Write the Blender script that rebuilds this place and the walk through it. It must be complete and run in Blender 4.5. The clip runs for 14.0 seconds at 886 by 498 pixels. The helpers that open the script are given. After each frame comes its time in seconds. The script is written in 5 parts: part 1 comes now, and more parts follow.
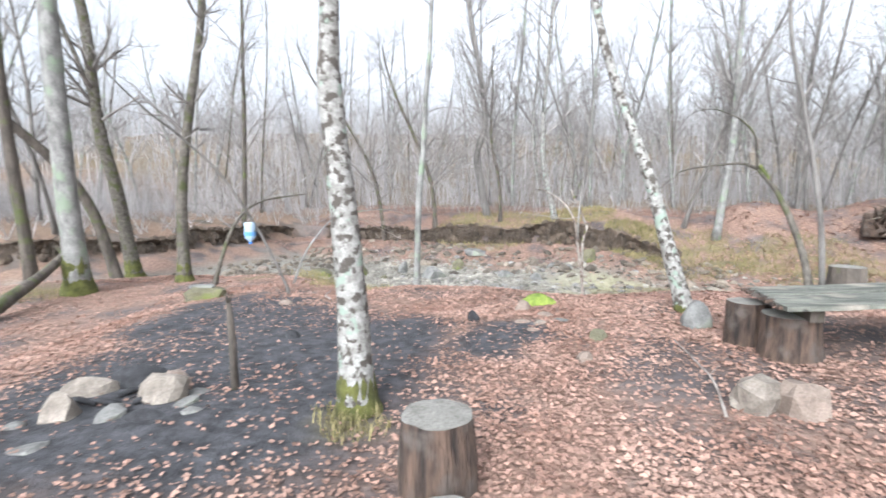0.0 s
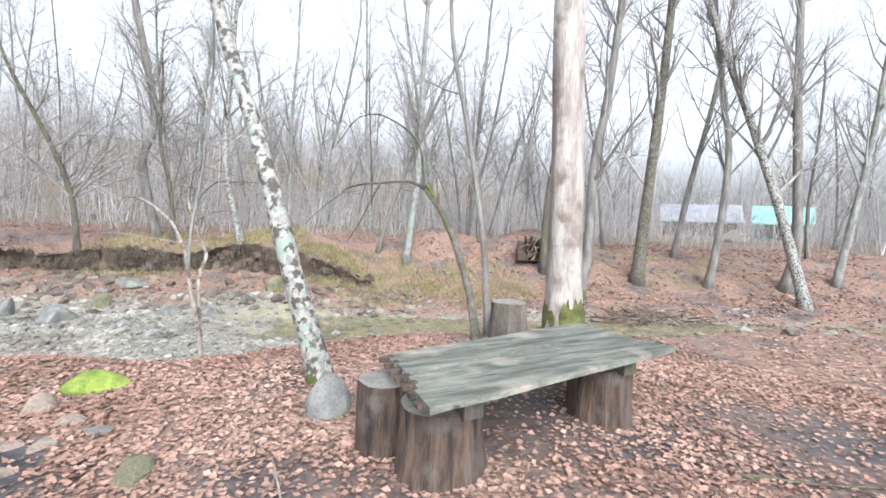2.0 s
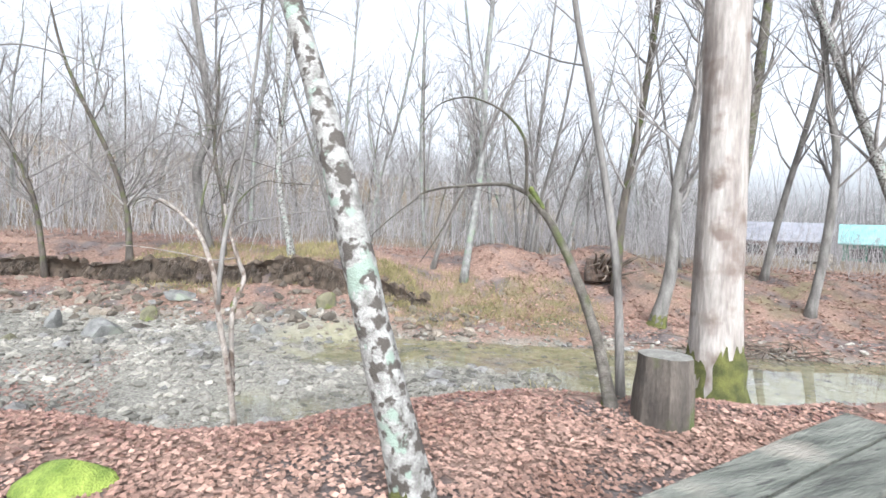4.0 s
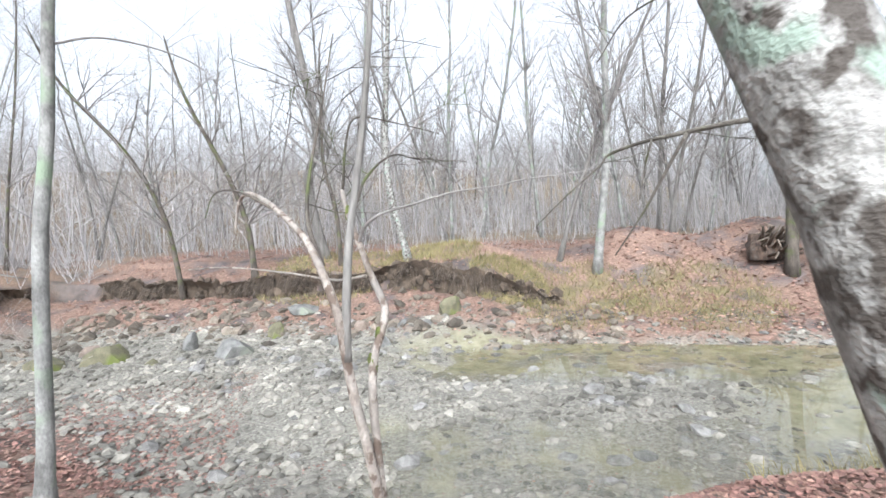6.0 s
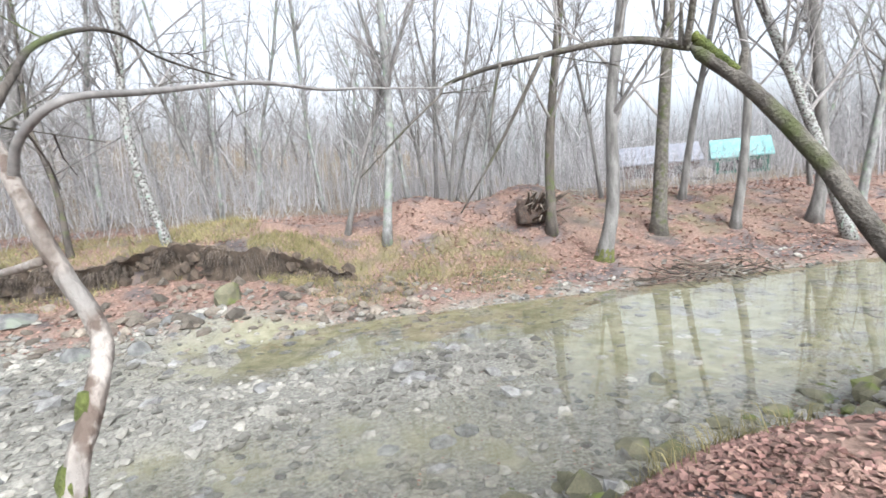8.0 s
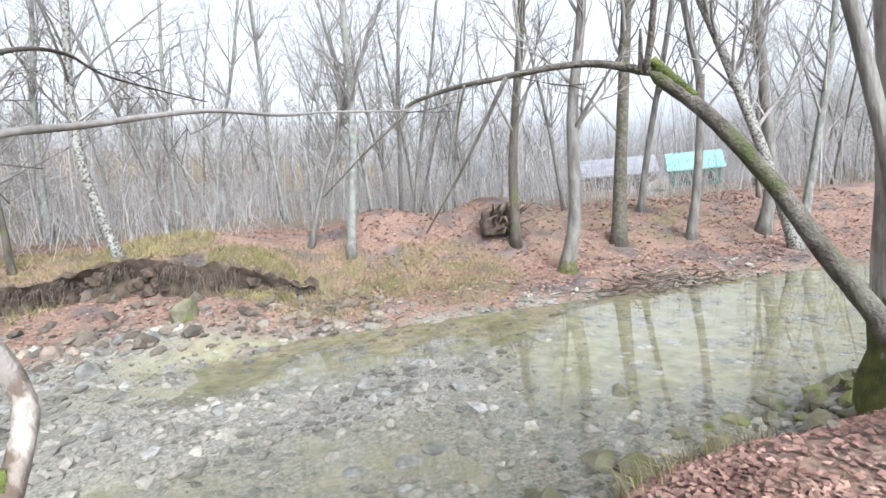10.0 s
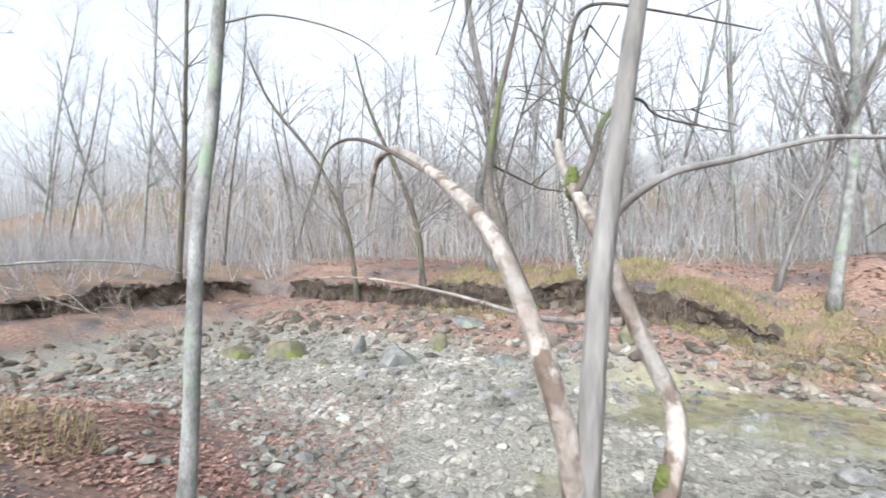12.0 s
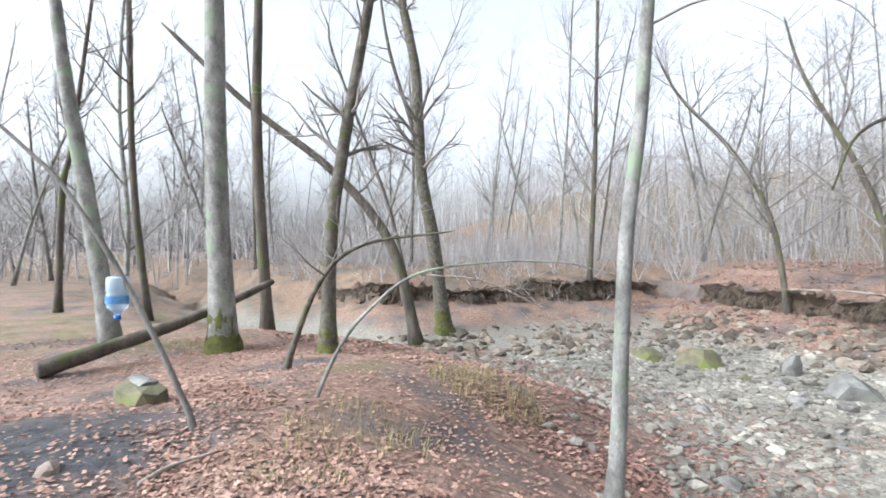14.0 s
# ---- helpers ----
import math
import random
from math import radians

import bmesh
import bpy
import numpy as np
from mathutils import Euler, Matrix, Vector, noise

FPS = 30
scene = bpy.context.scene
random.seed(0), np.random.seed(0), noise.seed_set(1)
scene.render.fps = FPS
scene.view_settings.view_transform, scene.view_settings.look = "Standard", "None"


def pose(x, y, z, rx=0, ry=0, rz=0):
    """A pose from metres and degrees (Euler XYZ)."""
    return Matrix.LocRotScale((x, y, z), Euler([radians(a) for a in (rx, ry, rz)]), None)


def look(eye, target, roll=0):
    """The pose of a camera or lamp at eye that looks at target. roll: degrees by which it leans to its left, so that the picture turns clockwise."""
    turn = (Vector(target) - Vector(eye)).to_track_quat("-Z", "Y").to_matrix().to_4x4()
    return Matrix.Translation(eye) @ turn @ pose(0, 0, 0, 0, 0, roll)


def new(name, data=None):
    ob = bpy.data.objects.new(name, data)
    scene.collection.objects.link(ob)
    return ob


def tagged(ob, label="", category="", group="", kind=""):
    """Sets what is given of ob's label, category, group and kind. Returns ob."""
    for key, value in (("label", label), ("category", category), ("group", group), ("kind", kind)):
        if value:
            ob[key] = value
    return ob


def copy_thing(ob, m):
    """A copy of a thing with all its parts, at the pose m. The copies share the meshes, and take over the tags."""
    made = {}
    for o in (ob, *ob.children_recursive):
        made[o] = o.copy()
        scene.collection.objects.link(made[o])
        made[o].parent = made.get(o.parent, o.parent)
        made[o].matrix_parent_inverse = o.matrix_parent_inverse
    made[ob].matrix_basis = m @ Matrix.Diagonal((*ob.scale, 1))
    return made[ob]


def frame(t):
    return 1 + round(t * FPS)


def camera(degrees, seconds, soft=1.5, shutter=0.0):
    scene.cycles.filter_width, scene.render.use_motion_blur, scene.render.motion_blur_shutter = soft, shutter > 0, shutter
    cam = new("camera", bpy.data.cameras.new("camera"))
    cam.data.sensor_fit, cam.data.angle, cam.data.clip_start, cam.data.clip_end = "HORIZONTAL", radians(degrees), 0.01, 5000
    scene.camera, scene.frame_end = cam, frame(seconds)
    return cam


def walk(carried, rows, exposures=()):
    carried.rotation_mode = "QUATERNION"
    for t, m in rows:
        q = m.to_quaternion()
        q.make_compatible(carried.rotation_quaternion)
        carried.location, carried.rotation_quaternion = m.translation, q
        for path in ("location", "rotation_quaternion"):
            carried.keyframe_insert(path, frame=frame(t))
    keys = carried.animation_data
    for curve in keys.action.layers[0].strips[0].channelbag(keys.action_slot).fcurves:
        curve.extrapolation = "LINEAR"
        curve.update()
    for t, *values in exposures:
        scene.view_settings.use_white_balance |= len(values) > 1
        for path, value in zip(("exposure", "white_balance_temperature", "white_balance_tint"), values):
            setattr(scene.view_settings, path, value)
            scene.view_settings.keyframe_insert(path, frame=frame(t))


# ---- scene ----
EXPO = [(0.0, 1.46, 5900, 9), (14.0, 1.46, 5900, 8)]
cam = camera(82.5, 14.0, soft=1.6, shutter=0.15)
PATH = [
    (0, (0.025, 0.005, 1.592), (0.015, 1.994, 1.38), -0.5),
    (0.5, (0.494, 0.551, 1.555), (1.03, 2.466, 1.341), -2.5),
    (1, (0.953, 0.999, 1.571), (1.824, 2.797, 1.48), -1.5),
    (1.5, (1.321, 1.517, 1.566), (2.354, 3.229, 1.519), 0.3),
    (2, (1.626, 2.044, 1.521), (2.662, 3.751, 1.411), 1.8),
    (2.5, (1.806, 2.518, 1.528), (2.713, 4.293, 1.368), 3.5),
    (2.7, (1.826, 2.695, 1.517), (2.725, 4.473, 1.348), 3.9),
    (4.8, (2.002, 4.655, 1.475), (2.822, 6.479, 1.459), 0.6),
    (5, (2.022, 4.9, 1.456), (2.754, 6.761, 1.424), 0.9),
    (5.5, (2.037, 5.379, 1.428), (2.49, 7.326, 1.364), -0.3),
    (6, (1.977, 5.748, 1.428), (2.466, 7.685, 1.35), -2.9),
    (6.5, (2.041, 6.135, 1.377), (2.61, 8.049, 1.259), -4.6),
    (7, (2.129, 6.473, 1.354), (2.786, 8.356, 1.201), -5.7),
    (7.5, (2.149, 6.719, 1.307), (3.148, 8.441, 1.109), -5.4),
    (8, (2.198, 6.94, 1.297), (3.439, 8.492, 1.069), -4.7),
    (8.2, (2.179, 6.987, 1.27), (3.488, 8.482, 1.034), -4.7),
    (10.3, (2.241, 6.979, 1.362), (3.59, 8.443, 1.17), -4.7),
    (10.5, (2.238, 7.014, 1.354), (3.493, 8.564, 1.196), -3.4),
    (11, (2.241, 7.087, 1.342), (3.099, 8.89, 1.238), -2.8),
    (11.5, (2.075, 7.075, 1.377), (2.428, 9.043, 1.341), -1.0),
    (12, (1.927, 7.097, 1.378), (1.776, 9.091, 1.374), -0.4),
    (12.5, (1.826, 7.143, 1.388), (1.214, 9.047, 1.409), 0.1),
    (13, (1.763, 7.097, 1.41), (0.775, 8.837, 1.426), 0.6),
    (13.5, (1.712, 7.088, 1.411), (0.479, 8.663, 1.427), 0.4),
    (14, (1.704, 7.056, 1.4), (0.226, 8.403, 1.405), -0.2),
]
walk(cam, [(t, look(e, g, r)) for t, e, g, r in PATH], exposures=EXPO)

# ---------------------------------------------------------------- light
world = bpy.data.worlds.new("overcast")
scene.world = world
world.use_nodes = True
wn = world.node_tree
sky = wn.nodes.new("ShaderNodeTexSky")
sky.sky_type, sky.sun_disc = "NISHITA", False
sky.sun_elevation, sky.sun_rotation = radians(38), radians(200)
sky.dust_density, sky.air_density, sky.ozone_density = 6.0, 1.0, 1.0
hs = wn.nodes.new("ShaderNodeHueSaturation")
hs.inputs["Saturation"].default_value = 0.12
wn.links.new(sky.outputs[0], hs.inputs["Color"])
bg = wn.nodes["Background"]
bg.inputs["Strength"].default_value = 0.15
wn.links.new(hs.outputs[0], bg.inputs["Color"])
sun = new("sun", bpy.data.lights.new("sun", "SUN"))
sun.data.energy, sun.data.angle, sun.data.color = 0.5, radians(40), (1.0, 0.97, 0.93)
sun.matrix_world = look((-10, -22, 30), (2, 8, 0))

# ---------------------------------------------------------------- materials


def darkened(c):
    """A base colour at 0.78, so that under more exposure the sky looks brighter beside it."""
    return tuple(0.78 * k for k in c) if c else c


def mat(name, c1, c2, scale=6.0, rough=0.85, bump=0.3, c3=None, fine=60.0, stretch=(1, 1, 1), spots=None, jitter=0.0, metal=0.0, spot_scale=9.0, spot_at=0.56, c3_at=0.52):
    """Two-scale procedural surface; spots: a third tone in sharp patches; jitter: tone change by object or island."""
    c1, c2, c3, spots = darkened(c1), darkened(c2), darkened(c3), darkened(spots)
    m = bpy.data.materials.new(name)
    m.use_nodes = True
    n, l = m.node_tree.nodes, m.node_tree.links
    b = n["Principled BSDF"]
    b.inputs["Roughness"].default_value = rough
    b.inputs["Metallic"].default_value = metal
    co = n.new("ShaderNodeTexCoord")
    mp = n.new("ShaderNodeMapping")
    mp.inputs["Scale"].default_value = stretch
    l.new(co.outputs["Object"], mp.inputs["Vector"])
    big, small = n.new("ShaderNodeTexNoise"), n.new("ShaderNodeTexNoise")
    big.inputs["Scale"].default_value, big.inputs["Detail"].default_value = scale, 5
    small.inputs["Scale"].default_value, small.inputs["Detail"].default_value = fine, 3
    for k in (big, small):
        l.new(mp.outputs[0], k.inputs["Vector"])
    ramp = n.new("ShaderNodeValToRGB")
    ramp.color_ramp.elements[0].position, ramp.color_ramp.elements[1].position = 0.33, 0.67
    ramp.color_ramp.elements[0].color, ramp.color_ramp.elements[1].color = (*c1, 1), (*c2, 1)
    l.new(big.outputs[0], ramp.inputs[0])
    col = ramp.outputs[0]
    mul = n.new("ShaderNodeMix")
    mul.data_type, mul.blend_type = "RGBA", "OVERLAY"
    mul.inputs[0].default_value = 0.55
    l.new(col, mul.inputs[6])
    l.new(small.outputs[0], mul.inputs[7])
    col = mul.outputs[2]
    if spots:
        sp = n.new("ShaderNodeTexNoise")
        sp.inputs["Scale"].default_value, sp.inputs["Detail"].default_value = spot_scale, 6
        l.new(mp.outputs[0], sp.inputs["Vector"])
        r2 = n.new("ShaderNodeValToRGB")
        r2.color_ramp.elements[0].position, r2.color_ramp.elements[1].position = spot_at, spot_at + 0.06
        l.new(sp.outputs[0], r2.inputs[0])
        mx = n.new("ShaderNodeMix")
        mx.data_type = "RGBA"
        l.new(r2.outputs[0], mx.inputs[0])
        l.new(col, mx.inputs[6])
        mx.inputs[7].default_value = (*spots, 1)
        col = mx.outputs[2]
    if c3:
        sp = n.new("ShaderNodeTexNoise")
        sp.inputs["Scale"].default_value, sp.inputs["Detail"].default_value = scale * 0.45, 4
        l.new(co.outputs["Object"], sp.inputs["Vector"])
        r3 = n.new("ShaderNodeValToRGB")
        r3.color_ramp.elements[0].position, r3.color_ramp.elements[1].position = c3_at, c3_at + (0.14 if c3_at < 0.55 else 0.05)
        l.new(sp.outputs[0], r3.inputs[0])
        mx = n.new("ShaderNodeMix")
        mx.data_type = "RGBA"
        l.new(r3.outputs[0], mx.inputs[0])
        l.new(col, mx.inputs[6])
        mx.inputs[7].default_value = (*c3, 1)
        col = mx.outputs[2]
    if jitter:
        src = n.new("ShaderNodeNewGeometry").outputs["Random Per Island"] if jitter > 0 else n.new("ShaderNodeObjectInfo").outputs["Random"]
        h = n.new("ShaderNodeHueSaturation")
        mr = n.new("ShaderNodeMapRange")
        mr.inputs[3].default_value, mr.inputs[4].default_value = 1 - abs(jitter), 1 + abs(jitter)
        l.new(src, mr.inputs[0])
        l.new(mr.outputs[0], h.inputs["Value"])
        l.new(col, h.inputs["Color"])
        col = h.outputs[0]
    l.new(col, b.inputs["Base Color"])
    if bump:
        bp = n.new("ShaderNodeBump")
        bp.inputs["Strength"].default_value, bp.inputs["Distance"].default_value = bump, 0.02
        add = n.new("ShaderNodeMath")
        add.operation = "ADD"
        l.new(big.outputs[0], add.inputs[0])
        l.new(small.outputs[0], add.inputs[1])
        l.new(add.outputs[0], bp.inputs["Height"])
        l.new(bp.outputs[0], b.inputs["Normal"])
    return m


M_BARK = mat("grey_bark", (0.11, 0.10, 0.09), (0.26, 0.245, 0.225), 5, 0.9, 0.6, stretch=(1, 1, 0.25), fine=45)
M_DARKBARK = mat("dark_bark", (0.06, 0.05, 0.042), (0.16, 0.135, 0.11), 6, 0.92, 0.7, c3=(0.10, 0.12, 0.04), stretch=(1, 1, 0.3), fine=50)
M_MOSSBARK = mat("mossy_bark", (0.075, 0.065, 0.053), (0.19, 0.17, 0.142), 9, 0.95, 0.9, c3=(0.085, 0.095, 0.035), fine=60)
M_PEEL = mat("peeling_bark", (0.20, 0.16, 0.13), (0.48, 0.43, 0.38), 14, 0.85, 0.5, c3=(0.30, 0.27, 0.24), spots=(0.15, 0.11, 0.085), stretch=(1, 1, 0.7), fine=70, spot_scale=22.0, spot_at=0.54)
M_BIRCH = mat("birch_bark", (0.20, 0.19, 0.172), (0.46, 0.45, 0.42), 17, 0.85, 0.6, c3=(0.30, 0.37, 0.305), spots=(0.085, 0.072, 0.06), stretch=(1, 1, 1.0), fine=80, spot_scale=14.0, spot_at=0.505, c3_at=0.60)
M_PALE = mat("pale_dead_wood", (0.24, 0.205, 0.18), (0.46, 0.42, 0.38), 7, 0.8, 0.7, c3=(0.19, 0.145, 0.12), stretch=(1, 1, 0.2), fine=30)
M_LICHEN = mat("lichen_bark", (0.15, 0.145, 0.135), (0.34, 0.335, 0.315), 6, 0.9, 0.5, c3=(0.25, 0.31, 0.22), stretch=(1, 1, 0.6), fine=40)
M_TWIG = mat("twig_bark", (0.19, 0.175, 0.16), (0.36, 0.335, 0.315), 3, 0.9, 0.0, jitter=0.35)
# distance haze painted into the bark of far stems and shrubs as pale grey
M_HAZEWOOD = mat("hazed_far_wood", (0.33, 0.31, 0.305), (0.50, 0.475, 0.47), 0.4, 0.95, 0.0, jitter=0.4)
M_LEAF = mat("dry_leaf", (0.28, 0.16, 0.118), (0.42, 0.272, 0.212), 1.2, 0.8, 0.0, jitter=0.38, fine=20)
M_LEAFRED = mat("red_leaf", (0.19, 0.095, 0.075), (0.32, 0.185, 0.15), 1.2, 0.75, 0.0, jitter=0.4, fine=20)
M_STONE = mat("creek_stone", (0.16, 0.15, 0.14), (0.32, 0.31, 0.29), 3, 0.8, 0.4, jitter=-0.35, fine=35)
M_STONES = mat("creek_gravel", (0.14, 0.13, 0.108), (0.37, 0.345, 0.295), 0.8, 0.75, 0.0, jitter=0.4, fine=14)
M_BOULDER = mat("grey_boulder", (0.12, 0.118, 0.11), (0.27, 0.265, 0.25), 4, 0.8, 0.5, c3=(0.24, 0.26, 0.20), fine=50)
M_PALEROCK = mat("pale_sandstone", (0.16, 0.135, 0.11), (0.36, 0.315, 0.265), 5, 0.85, 0.4, fine=50)
M_TALUS = mat("rubble_stone", (0.095, 0.078, 0.06), (0.25, 0.21, 0.165), 1.0, 0.9, 0.0, jitter=0.5, fine=14)
M_BROWNROCK = mat("brown_sandstone", (0.20, 0.155, 0.125), (0.34, 0.27, 0.22), 5, 0.85, 0.4, fine=50)
M_MOSSROCK = mat("mossy_rock", (0.11, 0.105, 0.065), (0.21, 0.19, 0.12), 4, 0.95, 0.5, c3=(0.16, 0.19, 0.045), fine=60)
M_MOSSFOOT = mat("moss_foot", (0.06, 0.065, 0.018), (0.15, 0.155, 0.04), 9, 0.98, 0.8, fine=90)
M_CLUMP = mat("moss_clump", (0.07, 0.09, 0.02), (0.17, 0.19, 0.05), 9, 0.98, 0.8, fine=90)
M_MOSS = mat("bright_moss", (0.13, 0.19, 0.03), (0.33, 0.41, 0.08), 7, 0.98, 0.7, fine=80)
M_PLANK = mat("weathered_plank", (0.06, 0.064, 0.052), (0.24, 0.245, 0.205), 6, 0.75, 0.9, c3=(0.33, 0.30, 0.25), spots=(0.05, 0.05, 0.042), stretch=(0.3, 2.4, 1), fine=60, jitter=-0.2, spot_scale=14.0, spot_at=0.6)
M_STUMPSIDE = mat("split_stump_wood", (0.022, 0.016, 0.013), (0.15, 0.098, 0.07), 11, 0.92, 1.0, c3=(0.12, 0.10, 0.085), stretch=(1.6, 1.6, 0.22), fine=45)
M_STUMPTOP = mat("stump_top", (0.17, 0.16, 0.14), (0.29, 0.28, 0.25), 8, 0.85, 0.4, fine=50)
M_CHAR = mat("charred_wood", (0.018, 0.018, 0.02), (0.05, 0.05, 0.055), 12, 0.8, 0.6, fine=60)
M_BANK = mat("root_bank_soil", (0.045, 0.033, 0.024), (0.15, 0.112, 0.08), 3.5, 0.97, 1.0, stretch=(1, 1, 0.45), fine=24)
M_ROOT = mat("hanging_root", (0.08, 0.062, 0.048), (0.22, 0.175, 0.135), 4, 0.95, 0.0, jitter=0.5)
M_GRASS = mat("winter_grass", (0.15, 0.135, 0.05), (0.30, 0.25, 0.12), 2, 0.85, 0.0, jitter=0.4)
M_ROOFGREY = mat("grey_roof", (0.22, 0.22, 0.25), (0.34, 0.34, 0.37), 1.5, 0.6, 0.1)
M_ROOFTEAL = mat("teal_roof", (0.22, 0.48, 0.46), (0.34, 0.62, 0.58), 1.5, 0.5, 0.1)
M_WALLGREEN = mat("green_boards", (0.02, 0.13, 0.08), (0.05, 0.22, 0.14), 1.2, 0.7, 0.2, stretch=(1, 1, 4))
M_WALLBROWN = mat("brown_boards", (0.09, 0.05, 0.035), (0.19, 0.12, 0.09), 1.2, 0.8, 0.2, stretch=(1, 1, 4))
M_DARK = mat("dark_opening", (0.02, 0.02, 0.02), (0.04, 0.035, 0.03), 3, 0.5, 0.0)

M_PLASTIC = bpy.data.materials.new("clear_blue_plastic")
M_PLASTIC.use_nodes = True
pb = M_PLASTIC.node_tree.nodes["Principled BSDF"]
pb.inputs["Base Color"].default_value = (0.62, 0.78, 0.92, 1)
pb.inputs["Roughness"].default_value = 0.12
pb.inputs["Transmission Weight"].default_value = 0.55
M_LABEL = mat("blue_label", (0.08, 0.26, 0.60), (0.20, 0.45, 0.80), 6, 0.4, 0.0)
M_CAP = mat("blue_cap", (0.03, 0.16, 0.60), (0.05, 0.22, 0.70), 6, 0.4, 0.0)

M_WATER = bpy.data.materials.new("creek_water")
M_WATER.use_nodes = True
wt = M_WATER.node_tree
pb = wt.nodes["Principled BSDF"]
pb.inputs["Base Color"].default_value = (0.94, 0.95, 0.88, 1)
pb.inputs["Roughness"].default_value = 0.015
pb.inputs["IOR"].default_value = 1.4
pb.inputs["Transmission Weight"].default_value = 1.0
wno = wt.nodes.new("ShaderNodeTexNoise")
wno.inputs["Scale"].default_value = 1.6
wbp = wt.nodes.new("ShaderNodeBump")
wbp.inputs["Strength"].default_value, wbp.inputs["Distance"].default_value = 0.02, 0.02
wt.links.new(wno.outputs[0], wbp.inputs["Height"])
wt.links.new(wbp.outputs[0], pb.inputs["Normal"])


def ground_material():
    """Earth and trodden leaves, with gravel, ash and grass where the zone attribute names them."""
    m = bpy.data.materials.new("forest_floor")
    m.use_nodes = True
    n, l = m.node_tree.nodes, m.node_tree.links
    b = n["Principled BSDF"]
    b.inputs["Roughness"].default_value = 0.9
    co = n.new("ShaderNodeTexCoord")
    at = n.new("ShaderNodeAttribute")
    at.attribute_name = "zone"
    sep = n.new("ShaderNodeSeparateColor")
    l.new(at.outputs["Color"], sep.inputs[0])

    def two(c1, c2, scale, detail=6):
        t = n.new("ShaderNodeTexNoise")
        t.inputs["Scale"].default_value, t.inputs["Detail"].default_value = scale, detail
        t.inputs["Roughness"].default_value = 0.65
        l.new(co.outputs["Object"], t.inputs["Vector"])
        r = n.new("ShaderNodeValToRGB")
        r.color_ramp.elements[0].position, r.color_ramp.elements[1].position = 0.36, 0.64
        r.color_ramp.elements[0].color, r.color_ramp.elements[1].color = (*darkened(c1), 1), (*darkened(c2), 1)
        l.new(t.outputs[0], r.inputs[0])
        return r.outputs[0], t.outputs[0]

    def blend(f, a, c):
        k = n.new("ShaderNodeMix")
        k.data_type = "RGBA"
        l.new(f, k.inputs[0])
        l.new(a, k.inputs[6])
        l.new(c, k.inputs[7])
        return k.outputs[2]

    leaf, h1 = two((0.15, 0.092, 0.068), (0.38, 0.25, 0.19), 11)
    soil, h2 = two((0.085, 0.068, 0.064), (0.19, 0.155, 0.145), 1.4)
    patch = n.new("ShaderNodeTexNoise")
    patch.inputs["Scale"].default_value, patch.inputs["Detail"].default_value = 0.8, 4
    l.new(co.outputs["Object"], patch.inputs["Vector"])
    pr = n.new("ShaderNodeValToRGB")
    pr.color_ramp.elements[0].position, pr.color_ramp.elements[1].position = 0.47, 0.62
    l.new(patch.outputs[0], pr.inputs[0])
    col = blend(pr.outputs[0], leaf, soil)
    gravel, h3 = two((0.145, 0.135, 0.112), (0.37, 0.35, 0.30), 16)
    mud, _ = two((0.20, 0.185, 0.105), (0.37, 0.345, 0.235), 2.6)
    gravel = blend(at.outputs["Alpha"], gravel, mud)
    col = blend(sep.outputs[0], col, gravel)
    ash, h4 = two((0.022, 0.022, 0.025), (0.085, 0.085, 0.093), 6)
    col = blend(sep.outputs[1], col, ash)
    grass, h5 = two((0.12, 0.10, 0.05), (0.23, 0.19, 0.10), 2.5)
    col = blend(sep.outputs[2], col, grass)
    l.new(col, b.inputs["Base Color"])
    bp = n.new("ShaderNodeBump")
    bp.inputs["Strength"].default_value, bp.inputs["Distance"].default_value = 0.8, 0.04
    l.new(h1, bp.inputs["Height"])
    l.new(bp.outputs[0], b.inputs["Normal"])
    return m


M_GROUND = ground_material()

# ---------------------------------------------------------------- building tools


class Geo:
    """Vertices and faces gathered for one mesh."""

    def __init__(self):
        self.v, self.f = [], []

    def add(self, verts, faces):
        o = len(self.v)
        self.v.extend(verts)
        self.f.extend([tuple(i + o for i in f) for f in faces])

    def tube(self, pts, radii, sides=8, cap=True, rough=0.0, rnd=None):
        pts = [Vector(p) for p in pts]
        o = len(self.v)
        up = Vector((0.31, 0.17, 0.93)).normalized()
        side = None
        for i, p in enumerate(pts):
            d = pts[min(i + 1, len(pts) - 1)] - pts[max(i - 1, 0)]
            if d.length < 1e-9:
                d = Vector((0, 0, 1))
            d.normalize()
            if side is None:
                side = d.cross(up)
                if side.length < 0.05:
                    side = d.cross(Vector((1, 0, 0)))
            side = (side - d * side.dot(d)).normalized()
            w = d.cross(side)
            for k in range(sides):
                a = 2 * math.pi * k / sides
                r = radii[i] * (1 + (rnd.uniform(-rough, rough) if rnd else 0))
                self.v.append(p + (side * math.cos(a) + w * math.sin(a)) * r)
        for i in range(len(pts) - 1):
            for k in range(sides):
                a, b = o + i * sides + k, o + i * sides + (k + 1) % sides
                self.f.append((a, b, b + sides, a + sides))
        if cap:
            self.f.append(tuple(o + k for k in reversed(range(sides))))
            self.f.append(tuple(o + (len(pts) - 1) * sides + k for k in range(sides)))

    def mesh(self, name, material, smooth=True):
        me = bpy.data.meshes.new(name)
        me.from_pydata([tuple(v) for v in self.v], [], self.f)
        me.materials.append(material)
        me.update()
        if smooth:
            me.shade_smooth()
        return me


def part(name, geo, material, parent, label="", smooth=True):
    ob = new(name, geo.mesh(name, material, smooth))
    ob.parent = parent
    if label:
        tagged(ob, label)
    return ob


